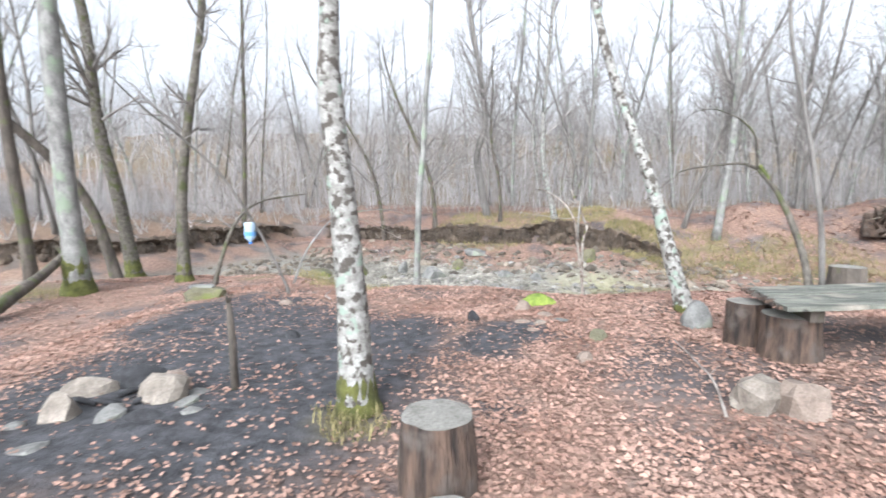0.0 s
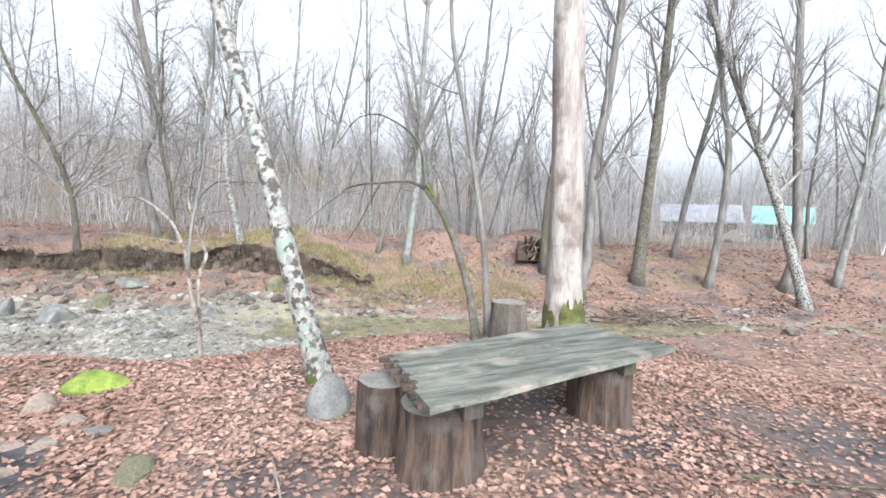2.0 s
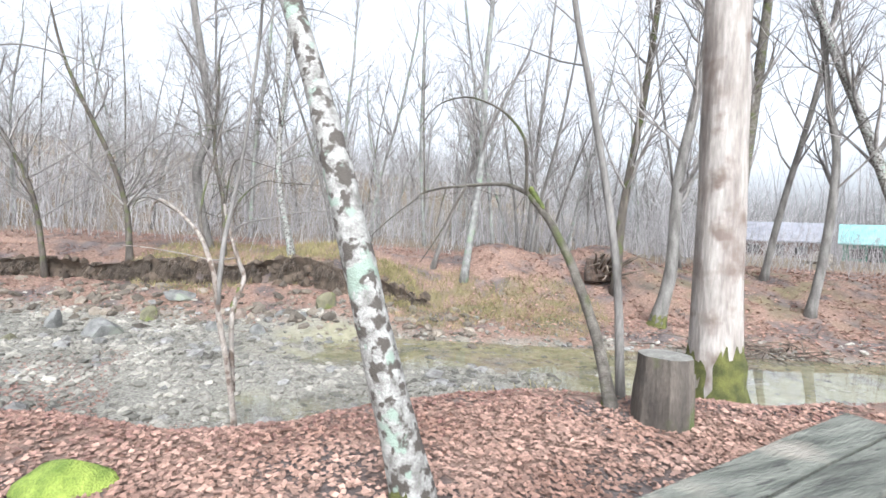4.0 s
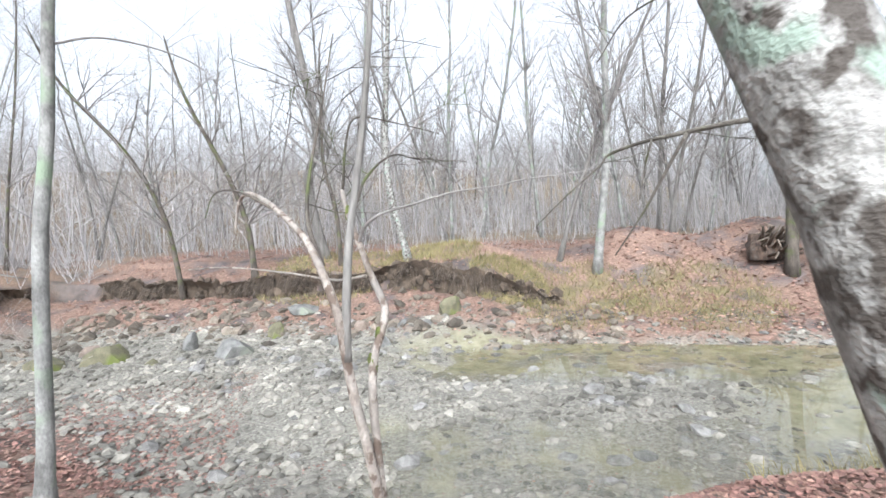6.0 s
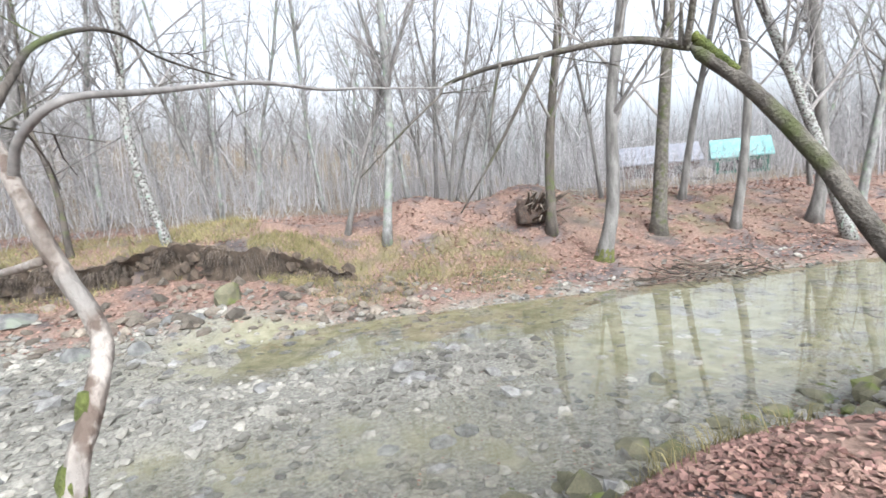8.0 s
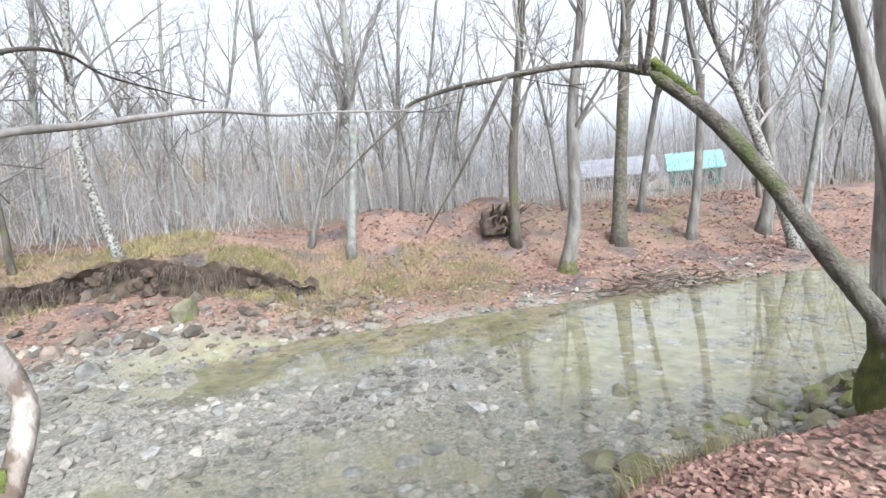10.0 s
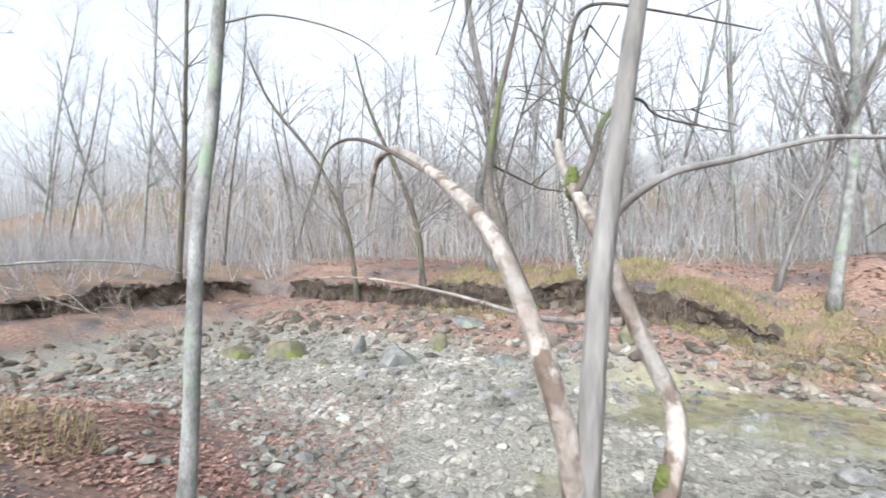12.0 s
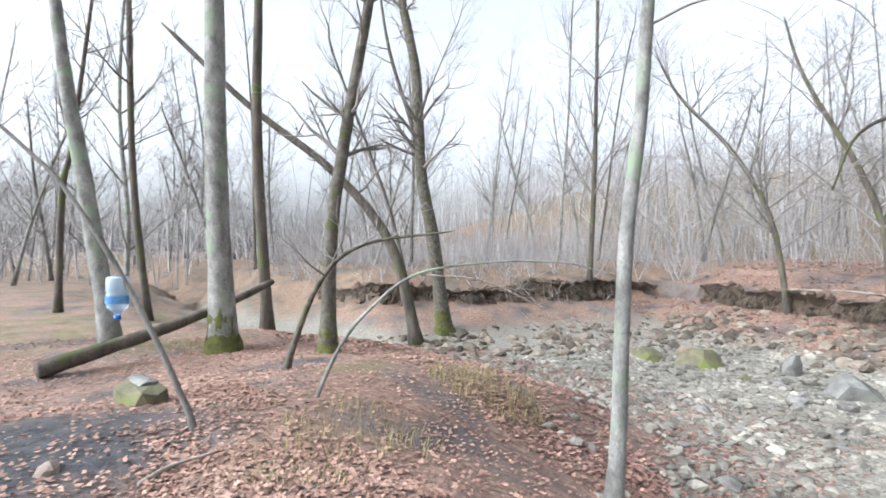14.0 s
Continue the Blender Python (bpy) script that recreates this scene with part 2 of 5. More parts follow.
def thing(name, at, label, category, group="", kind=""):
    ob = new(name)
    ob.location = at
    return tagged(ob, label, category, group, kind)


def smooth_line(pts, n=6):
    """Catmull-Rom through the points."""
    P = [Vector(p) for p in pts]
    P = [P[0] * 2 - P[1]] + P + [P[-1] * 2 - P[-2]]
    out = []
    for i in range(1, len(P) - 2):
        for k in range(n):
            t = k / n
            a, b, c, d = P[i - 1], P[i], P[i + 1], P[i + 2]
            out.append(0.5 * ((2 * b) + (c - a) * t + (2 * a - 5 * b + 4 * c - d) * t * t + (3 * b - a - 3 * c + d) * t ** 3))
    out.append(P[-2])
    return out


def sstep(a, b, x):
    x = min(1.0, max(0.0, (x - a) / (b - a)))
    return x * x * (3 - 2 * x)


AX, AY = 0.876, 0.482


def to_uv(x, y):
    """Along the creek and across it."""
    return AX * x - AY * y, AY * x + AX * y


def to_xy(u, v):
    return AX * u + AY * v, -AY * u + AX * v


def edge(u):
    return 8.5 - 0.8 * math.exp(-((u + 2.1) / 1.4) ** 2) + 0.5 * sstep(-1, 1, u) + 1.2 * sstep(2.6, 6, u) + 1.8 * sstep(-5, -9.5, u) - 6.5 * sstep(-11.5, -18, u) - 5.0 * sstep(-19, -26, u)


def lump(x, y, s, k):
    return noise.noise(Vector((x / s, y / s, k)))


BED = -2.035
POOLS = ((-3.2, 13.5, 0.55), (-4.4, 14.0, 0.4), (-0.6, 13.5, 0.6), (-1.4, 13.3, 0.45), (-1.7, 14.3, 0.35), (-2.2, 12.9, 0.4), (-2.8, 12.5, 0.4), (0.1, 12.9, 0.5), (-5.6, 19.5, 0.7), (-2.0, 19.6, 0.9))


def pool(u, v):
    return max(math.exp(-((u - a) ** 2 + (v - b) ** 2) / (r * r)) for a, b, r in POOLS)


def bank(u, v):
    """How far a point lies beyond the foot of the far cut bank, which bends across the bed upstream."""
    e = 23.7 + 0.9 * noise.noise(Vector((u / 3.5, 0, 5))) + 0.35 * noise.noise(Vector((u / 0.9, 4, 5))) - 0.5 * sstep(-6, -2.6, u)
    w = -23.3 - 1.3 * max(0.0, 9.5 - v) + 0.8 * noise.noise(Vector((v / 2.5, 0, 9))) + 0.3 * noise.noise(Vector((v / 0.8, 2, 9)))
    return max(v - e, w - u)


def face(u, v):
    """Height of the bare earth face along the bank."""
    return 0.78 + 0.45 * noise.noise(Vector((u / 2.3, v / 2.3, 1.7)))


def height(x, y):
    u, v = to_uv(x, y)
    camp = 0.16 * math.exp(-((x - 3.5) ** 2 + (y - 5.5) ** 2) / 8) - 0.36 * sstep(-2.8, -6.5, x)
    bed = BED + 0.15 * sstep(-2.5, -6.5, u) - 0.10 * sstep(1, 8, u)
    if -8 < u < 6 and 11 < v < 21:
        bed += 0.13 * math.exp(-((v - 15.9 - 0.12 * u) / 1.0) ** 2) * sstep(3.4, 1.0, u) - 0.10 * pool(u, v) - 0.05 * sstep(17.4, 18.4, v) * sstep(-6, -2, u)
    q = bank(u, v) if u < 0 else v - 23.5
    if v < edge(u) + 4.5 and not (u < -16 and q > -4.2):
        e = edge(u) + 0.35 * lump(x, y, 2.5, 3)
        k = sstep(e - 0.2 - 3.0 * sstep(-2.5, -8, u), e + 3.2 + 0.5 * sstep(-2.5, -5, u), v)
        z = camp + (bed - camp) * k
    else:
        w = sstep(-0.8, -4.2, u)
        f = face(u, v)
        cut = bed + sstep(-4.2, 0, q) * 0.95 + sstep(0, 0.45, q) * f + sstep(0.35, 3.2, q) * (1.25 - f) + sstep(0.5, 7, q) * 0.3
        slope = bed + sstep(20.5, 23, v) * 0.6 + sstep(22.5, 29, v) * 1.75
        z = cut * w + slope * (1 - w) + max(0.0, min(v, 60) - 30) * 0.028
        # low mounds on the far bank
        for mu, mv, mh, ms in ((1.3, 28.5, 0.9, 2.0), (6.3, 28.8, 1.1, 2.2), (-6, 26, 0.35, 3.0)):
            z += mh * math.exp(-((u - mu) ** 2 + (v - mv) ** 2) / (ms * ms))
        z += 0.20 * max(0.0, min(0.996 * y - 0.09 * x, 118 + 14 * lump(x, y, 40, 6)) - 47) * sstep(45, 8, u) * sstep(-75, -25, x + 0.35 * y)
    z += (0.05 if v < edge(u) or v > 21 else 0.07) * lump(x, y, 1.1, 0) + 0.02 * lump(x, y, 0.35, 1) + (0.25 * lump(x, y, 9, 2) if v > 26 else 0)
    return z


# ---------------------------------------------------------------- ground


def spread(centre, fine, lo, hi, fine_to, grow=1.10):
    out, s, x = [centre], fine, centre
    while x < hi:
        if x > fine_to[1]:
            s *= grow
        x += s
        out.append(x)
    s, x = fine, centre
    while x > lo:
        if x < fine_to[0]:
            s *= grow
        x -= s
        out.append(x)
    return sorted(out)


BARE = ((3.4, 3.3, 1.1), (5.6, 3.5, 1.2), (2.6, 4.1, 0.8), (2.2, 4.4, 0.7), (4.0, 4.5, 0.8), (-0.4, 2.2, 0.7))
ASH = ((-2.9, 7.0, 1.2), (-2.0, 4.2, 2.3), (-2.6, 6.3, 1.6), (-0.9, 5.6, 1.1), (0.5, 5.2, 0.55), (0.75, 5.6, 0.5))
GRASS_AT = ((-0.6, 3.5, 0.35), (10.5, 21.5, 2.5), (14, 19.5, 2.5), (6.5, 25.5, 2.0), (2.5, 27.5, 3.0), (-9, 10, 1.4), (-4, 10.6, 0.8), (-2.2, 9.5, 0.6), (-14, 9, 6), (25, 20, 6), (8.6, 22.6, 1.4))


def zone(x, y, z):
    u, v = to_uv(x, y)
    e = edge(u)
    g = sstep(e + 1.3, e + 2.3, v + 0.8 * lump(x, y, 0.8, 7)) * (1 - sstep(20.3, 21.8, v + 0.8 * lump(x, y, 1.0, 8))) * (1 - sstep(-3.2, -1.8, (bank(u, v) if u < -9 else -9) + 0.8 * lump(x, y, 1.0, 8)))
    a = max(sstep(r * 1.25, r * 0.6, math.hypot(x - ax, y - ay) + 0.35 * lump(x, y, 0.5, 9)) for ax, ay, r in ASH)
    a = max(a, 0.6 * max(sstep(r * 1.2, r * 0.4, math.hypot(x - ax, y - ay) + 0.5 * lump(x, y, 0.7, 9)) for ax, ay, r in BARE))
    m = max(sstep(r * 1.3, r * 0.3, math.hypot(x - ax, y - ay)) for ax, ay, r in GRASS_AT) * sstep(-0.1, 0.3, lump(x, y, 0.9, 4))
    return g, a, m * (1 - g)


def silt(x, y):
    """Olive silt where the water stands."""
    u, v = to_uv(x, y)
    k = max(sstep(16.9, 17.9, v) * sstep(-7.5, -3.5, u), sstep(0.8, 3.0, u) * sstep(13.0, 14.2, v)) * sstep(21.2, 20.4, v)
    return max(k, 0.8 * pool(u, v)) * sstep(-0.35, 0.1, lump(x, y, 0.9, 21) + 0.15)


us = spread(0, 0.16, -2500, 2500, (-14, 12))
vs = spread(14, 0.17, -2500, 2500, (0, 30))
gv, gz, gf = [], [], []
for v in vs:
    for u in us:
        x, y = to_xy(u, v)
        z = height(x, y)
        gv.append((x, y, z))
        q = zone(x, y, z) if abs(u) < 60 and -10 < v < 60 else (0, 0, 0)
        gz.append((q[0], q[1], max(q[2], max(0.6 * sstep(31, 38, v), 0.3 * sstep(-21, -26, u)) * (1 - q[0])), silt(x, y) if q[0] > 0 and u < 40 else 0.0))
nu = len(us)
for j in range(len(vs) - 1):
    for i in range(nu - 1):
        a = j * nu + i
        gf.append((a, a + 1, a + nu + 1, a + nu))
gm = bpy.data.meshes.new("ground")
gm.from_pydata(gv, [], gf)
gm.materials.append(M_GROUND)
ca = gm.color_attributes.new("zone", "FLOAT_COLOR", "POINT")
ca.data.foreach_set("color", np.array(gz, dtype=np.float32).ravel())
gm.shade_smooth()
tagged(new("ground", gm), "leaf-littered woodland floor with grey gravel creek bed", "ground", kind="structure")

# water lying in the lower part of the bed
wg = Geo()
wl = -1.978
cols = [(-5.5 + 0.5 * i) for i in range(0, 150)]
for i, u in enumerate(cols):
    for v in (11.0, 20.6):
        x, y = to_xy(u, v)
        wg.v.append((x, y, wl))
for i in range(len(cols) - 1):
    wg.f.append((2 * i, 2 * i + 2, 2 * i + 3, 2 * i + 1))
water = new("water", wg.mesh("water", M_WATER, False))
water.visible_shadow = False
tagged(water, "shallow clear creek water over yellowish silt", "water", kind="structure")

# ---------------------------------------------------------------- trees


def sprout(geo, p, d, length, r, level, rnd, sides=4, droop=0.0, bend=0.35, kids=(3, 5)):
    """A branch with its twigs, growing from p along d."""
    n = (2, 3, 4, 5)[min(level, 3)]
    pts, rad = [Vector(p)], [r]
    d = Vector(d).normalized()
    for i in range(n):
        d = (d + Vector((rnd.uniform(-1, 1), rnd.uniform(-1, 1), rnd.uniform(-0.6, 0.9) + 0.25 - droop)) * bend * 0.6).normalized()
        pts.append(pts[-1] + d * (length / n))
        rad.append(max(0.0022, r * (1 - 0.8 * (i + 1) / n)))
    geo.tube(pts, rad, max(3, sides), cap=False)
    if level > 0:
        for k in range(rnd.randint(*kids)):
            t = rnd.uniform(0.15, 0.98)
            i = min(n - 1, int(t * n))
            q = pts[i].lerp(pts[i + 1], t * n - i)
            axis = (pts[i + 1] - pts[i]).normalized()
            out = axis.cross(Vector((rnd.uniform(-1, 1), rnd.uniform(-1, 1), rnd.uniform(-1, 1))))
            if out.length < 0.1:
                continue
            out.normalize()
            sprout(geo, q, axis * 0.8 + out * 0.7, length * rnd.uniform(0.4, 0.7), max(rad[i] * 0.6, 0.0035), level - 1, rnd, 3, droop, bend, kids)


def tree(name, line, dia, bark, label, rnd, top=9.0, twigs=14, start=0.45, reach=2.0, level=2, taper=0.6, base_flare=1.5, category="tree", group="", limb_bark=None, first=None, sides=10, smooth_n=6, up=0.35, moss=0.0, kids=(3, 5), droop=0.0):
    """A tree on a line of points; it goes on upwards past the last point to the given height."""
    pts = [Vector(p) for p in line]
    pts[0].z = min(pts[0].z, height(pts[0].x, pts[0].y)) if math.hypot(pts[0].x, pts[0].y) > 0.01 else 0.0
    d = (pts[-1] - pts[-2]).normalized()
    if top > pts[-1].z + 0.3:
        d = (d + Vector((0, 0, 0.5))).normalized()
        k = (top - pts[-1].z) / max(d.z, 0.3)
        pts += [pts[-1] + d * k * 0.5 + Vector((rnd.uniform(-.15, .15), rnd.uniform(-.15, .15), 0)), pts[-1] + d * k]
    ob = thing(name, pts[0], label, category, group)
    base = pts[0].copy()
    pts = [p - base for p in pts]
    fine = smooth_line(pts, smooth_n)
    n = len(fine)
    total = max(0.1, fine[-1].z - fine[0].z)
    rad = []
    for i, p in enumerate(fine):
        h = i / (n - 1)
        rad.append(dia / 2 * (1 - taper * h) * (1 + (base_flare - 1) * math.exp(-p.z / (dia * 0.9 + 0.05))))
    fine[0] = fine[0] - Vector((0, 0, 0.12))
    rad[-1] = max(0.004, rad[-1] * 0.3)
    g = Geo()
    g.tube(fine, rad, sides, True, 0.05, rnd)
    part("trunk", g, bark, ob)
    if moss:
        g = Geo()
        k = max(3, sum(1 for p in fine if p.z < moss))
        low = [fine[0].lerp(fine[k - 1], q / 5) for q in range(6)]
        g.tube(low, [rad[0] * 1.12, rad[0] * 1.06, rad[1] * 1.05, rad[1] * 1.03, rad[min(k, n - 1)] * 1.02, rad[min(k, n - 1)] * 0.8], sides * 2, False, 0.06, rnd)
        part("moss", g, M_MOSSFOOT, ob, "green moss round the foot")
    if twigs:
        g = Geo()
        lo = first if first is not None else start * total
        for k in range(twigs):
            h = rnd.uniform(lo, total * 0.98)
            i = min(range(n), key=lambda q: abs(fine[q].z - h))
            a = rnd.uniform(0, 2 * math.pi)
            f = 1 - 0.55 * (h - lo) / max(0.1, total - lo)
            sprout(g, fine[i], (math.cos(a), math.sin(a), up + rnd.uniform(0, 0.7)), reach * f * rnd.uniform(0.6, 1.1), max(0.006, rad[i] * 0.42), level, rnd, 4, droop, 0.38, kids)
        part("crown", g, limb_bark or M_TWIG, ob, "bare leafless branches and twigs")
    return ob


def limb(ob, name, line, r0, r1, bark, rnd, label="", sides=7, twigs=0, reach=0.5, level=1):
    """A bent limb of its own under a tree."""
    base = ob.location
    fine = [p - base for p in smooth_line(line, 5)]
    n = len(fine)
    g = Geo()
    g.tube(fine, [r0 + (r1 - r0) * i / (n - 1) for i in range(n)], sides, True, 0.06, rnd)
    for k in range(twigs):
        i = rnd.randint(1, n - 2)
        sprout(g, fine[i], (rnd.uniform(-1, 1), rnd.uniform(-1, 1), rnd.uniform(-0.5, 1)), reach * rnd.uniform(0.5, 1), max(0.0025, (r0 + r1) * 0.2), level, rnd, 3)
    return part(name, g, bark, ob, label)


R = random.Random(11)

# the nearer birch beside the sawn stump, and the leaning one beyond the table
tree("birch_tree", [(-0.63, 3.61, 0.0), (-0.70, 3.70, 1.28), (-0.82, 3.83, 2.4), (-0.82, 3.89, 3.05)], 0.235, M_BIRCH, "white birch trunk with dark scarred bark and mossy foot", R, top=9, twigs=10, start=0.5, base_flare=1.5, sides=14, moss=0.22)
b2 = tree("birch_tree", [(2.95, 6.05, 0.1), (2.76, 6.09, 0.8), (2.67, 6.15, 1.18), (2.57, 6.26, 1.66), (2.51, 6.42, 2.02), (2.46, 6.62, 2.35), (2.2, 7.1, 3.6)], 0.19, M_BIRCH, "leaning white birch with dark knots and patches of lichen", R, top=9, twigs=8, start=0.55, base_flare=1.35, sides=16, taper=0.5, moss=0.2)

# pale barkless trunk behind the table
tree("dead_tree", [(6.84, 7.25, 0.05), (6.81, 7.29, 2.62), (6.78, 7.35, 5.25)], 0.50, M_PALE, "pale barkless dead trunk with a mossy foot behind the table", R, top=9, twigs=3, start=0.7, base_flare=1.35, sides=16, taper=0.35, moss=0.25)

# mossy bent tree on the edge of the creek
mt = tree("mossy_tree", [(5.15, 6.98, 0.0), (5.17, 7.10, 0.30), (5.22, 7.30, 0.64), (5.24, 7.52, 0.97), (5.22, 7.68, 1.25), (5.19, 7.86, 1.51), (5.15, 8.02, 1.72), (5.08, 8.26, 1.96)], 0.11, M_MOSSBARK, "bent mossy tree arching over the creek", R, top=0, twigs=0, taper=0.35, base_flare=1.5, sides=12, moss=0.2)
limb(mt, "limb", [(5.08, 8.26, 1.96), (5.02, 8.52, 2.06), (4.90, 8.72, 2.08), (4.70, 9.02, 2.06), (4.55, 9.30, 2.04), (4.40, 9.52, 1.98), (4.27, 9.46, 1.88), (4.02, 9.55, 1.66), (3.83, 9.75, 1.42)], 0.026, 0.004, M_MOSSBARK, R, twigs=3)
limb(mt, "limb", [(4.72, 8.98, 2.06), (4.60, 9.10, 1.76), (4.52, 9.28, 1.46), (4.38, 9.45, 1.14)], 0.016, 0.005, M_MOSSBARK, R)
limb(mt, "limb", [(4.56, 9.18, 2.04), (4.52, 9.22, 1.83), (4.48, 9.24, 1.58)], 0.009, 0.004, M_MOSSBARK, R)
limb(mt, "stub", [(5.15, 8.04, 1.72), (5.16, 8.02, 1.90)], 0.03, 0.018, M_MOSSBARK, R, "broken mossy stub")
limb(mt, "stub", [(5.06, 8.3, 1.97), (5.07, 8.3, 2.2)], 0.018, 0.008, M_MOSSBARK, R, "broken mossy stub")
limb(mt, "limb", [(5.07, 8.28, 1.96), (5.0, 8.2, 2.2), (4.92, 8.15, 2.5), (4.75, 8.2, 2.72), (4.6, 8.35, 2.86), (4.52, 8.75, 3.0), (4.4, 9.2, 2.98), (4.25, 9.4, 2.7)], 0.02, 0.005, M_MOSSBARK, R, twigs=4)
g = Geo()
for q in range(7):
    k = q / 6
    c = Vector((5.10 + 0.03 * k, 8.24 - 0.16 * k, 1.975 - 0.18 * k)) - mt.location
    g.tube([c + Vector((0, 0.04, 0.02)), c + Vector((0, 0, 0.035)), c + Vector((0, -0.04, 0.0))], [0.015, 0.032, 0.014], 9, True, 0.2, R)
part("moss", g, M_CLUMP, mt, "clump of yellow-green moss")
tree("young_tree", [(5.42, 7.15, 0.0), (5.40, 7.28, 1.29), (5.28, 7.55, 2.74), (5.15, 7.8, 4.06)], 0.085, M_BARK, "slim grey young tree on the creek edge", R, top=8, twigs=10, start=0.3, reach=1.4)

# forked tree at the lip of the creek
ft = tree("forked_tree", [(2.24, 8.02, -0.1), (2.17, 7.94, 0.36), (2.10, 7.89, 0.74), (2.07, 7.87, 0.95), (2.05, 7.86, 1.1), (2.0, 7.9, 1.27), (1.94, 8.01, 1.41), (1.84, 8.22, 1.53), (1.74, 8.42, 1.62), (1.66, 8.57, 1.665), (1.60, 8.66, 1.64), (1.57, 8.70, 1.54), (1.56, 8.70, 1.47)], 0.050, M_PEEL, "many-stemmed small tree with peeling pale bark and moss", R, top=0, twigs=0, taper=0.72, base_flare=1.3)
limb(ft, "stem", [(2.08, 7.87, 0.9), (2.085, 7.86, 1.08), (2.11, 7.88, 1.36), (2.165, 7.93, 1.67), (2.21, 7.96, 1.92), (2.28, 8.0, 2.5), (2.34, 8.1, 3.3), (2.3, 8.2, 4.6)], 0.021, 0.010, M_BARK, R, "grey straight stem")
limb(ft, "limb", [(2.29, 8.02, 2.6), (2.2, 8.25, 3.0), (2.0, 8.5, 3.4), (1.6, 8.8, 3.7)], 0.009, 0.003, M_TWIG, R, twigs=8, reach=0.7)
limb(ft, "limb", [(2.31, 8.05, 2.9), (2.5, 8.3, 3.3), (2.9, 8.6, 3.5), (3.3, 8.8, 3.5)], 0.009, 0.003, M_TWIG, R, twigs=8, reach=0.7)
limb(ft, "stem", [(2.21, 7.99, 0.20), (2.185, 7.95, 0.62), (2.19, 7.93, 0.86), (2.24, 7.96, 1.0), (2.265, 8.02, 1.09), (2.23, 8.08, 1.2), (2.2, 8.12, 1.3), (2.185, 8.15, 1.36), (2.16, 8.25, 1.46), (2.14, 8.42, 1.58), (2.13, 8.46, 1.66)], 0.021, 0.013, M_PEEL, R, "crooked stem with clumps of moss")
limb(ft, "limb", [(2.18, 8.17, 1.38), (2.2, 8.12, 1.45), (2.27, 8.06, 1.51), (2.42, 8.15, 1.55), (2.7, 8.3, 1.62), (3.0, 8.5, 1.66), (3.25, 8.65, 1.71), (3.7, 8.75, 1.76), (3.95, 8.95, 1.84)], 0.0095, 0.003, M_TWIG, R, "long thin arching branch")
limb(ft, "limb", [(2.2, 8.11, 1.23), (2.14, 8.3, 1.205), (2.05, 8.6, 1.18), (1.83, 8.95, 1.205), (1.56, 9.15, 1.24), (1.38, 9.15, 1.26), (1.2, 9.1, 1.26)], 0.0095, 0.003, M_PEEL, R, "pale bare branch")
limb(ft, "limb", [(1.80, 8.30, 1.56), (1.62, 8.42, 1.665), (1.5, 8.5, 1.66), (1.44, 8.55, 1.54)], 0.007, 0.002, M_DARKBARK, R)
limb(ft, "limb", [(2.13, 8.45, 1.62), (2.17, 8.5, 1.93), (2.24, 8.55, 2.06), (2.45, 8.55, 2.03), (2.7, 8.55, 1.97)], 0.008, 0.002, M_DARKBARK, R, twigs=2)
limb(ft, "limb", [(2.15, 8.3, 1.5), (2.2, 8.35, 1.6), (2.26, 8.5, 1.72), (2.4, 8.8, 1.86), (2.55, 9.1, 1.94), (2.75, 9.45, 1.96), (3.3, 10.0, 2.01)], 0.010, 0.004, M_DARKBARK, R, "dark arching branch", twigs=5, reach=0.5)
limb(ft, "limb", [(2.0, 8.0, 1.3), (1.95, 8.3, 1.5), (1.97, 8.5, 1.75), (2.05, 8.6, 2.1), (2.15, 8.8, 2.6)], 0.014, 0.004, M_DARKBARK, R, "dark upright limb", twigs=6, reach=0.8)
for mx, my, mz, mr in ((2.225, 7.955, 0.975, 0.017), (2.15, 8.35, 1.53, 0.018), (2.19, 7.937, 0.855, 0.023)):
    g = Geo()
    g.tube([Vector((mx, my, mz + q * mr)) - ft.location for q in (-2.2, -1.2, 0, 1.2, 2.4)], [mr * 0.5, mr * 0.95, mr, mr * 0.9, mr * 0.5], 12, True, 0.16, R)
    part("moss", g, M_CLUMP, ft, "clump of green moss")

# slim pole-like tree by the gravel
pt = tree("pole_tree", [(-0.68, 11.33, -1.04), (-0.63, 11.35, -0.20), (-0.57, 11.37, 1.40), (-0.45, 11.43, 2.63), (-0.38, 11.47, 3.81), (-0.30, 11.49, 4.61)], 0.16, M_LICHEN, "slim straight grey tree on the slope to the gravel", R, top=8, twigs=6, start=0.6, reach=1.2, taper=0.5)
limb(pt, "limb", [(-0.38, 11.47, 3.41), (-0.00, 11.67, 3.56), (0.55, 11.99, 3.53), (0.92, 12.20, 3.35), (1.16, 12.29, 2.94)], 0.014, 0.003, M_TWIG, R)

# arched sapling
at_ = tree("arched_sapling", [(-2.91, 9.41, -0.44), (-2.88, 9.51, -0.09), (-2.71, 9.69, 0.45), (-2.51, 9.90, 0.81), (-2.20, 10.25, 1.16), (-1.68, 10.81, 1.28), (-1.20, 11.34, 1.27), (-0.83, 11.68, 1.14)], 0.05, M_LICHEN, "arched pale sapling bowed over the leaf bank", R, top=0, twigs=0, taper=0.75)
limb(at_, "limb", [(-2.20, 10.25, 1.16), (-1.76, 10.72, 1.10), (-1.38, 11.14, 0.85), (-0.96, 11.59, 0.58), (-0.68, 11.90, 0.24)], 0.011, 0.003, M_PEEL, R, twigs=26, reach=0.5)

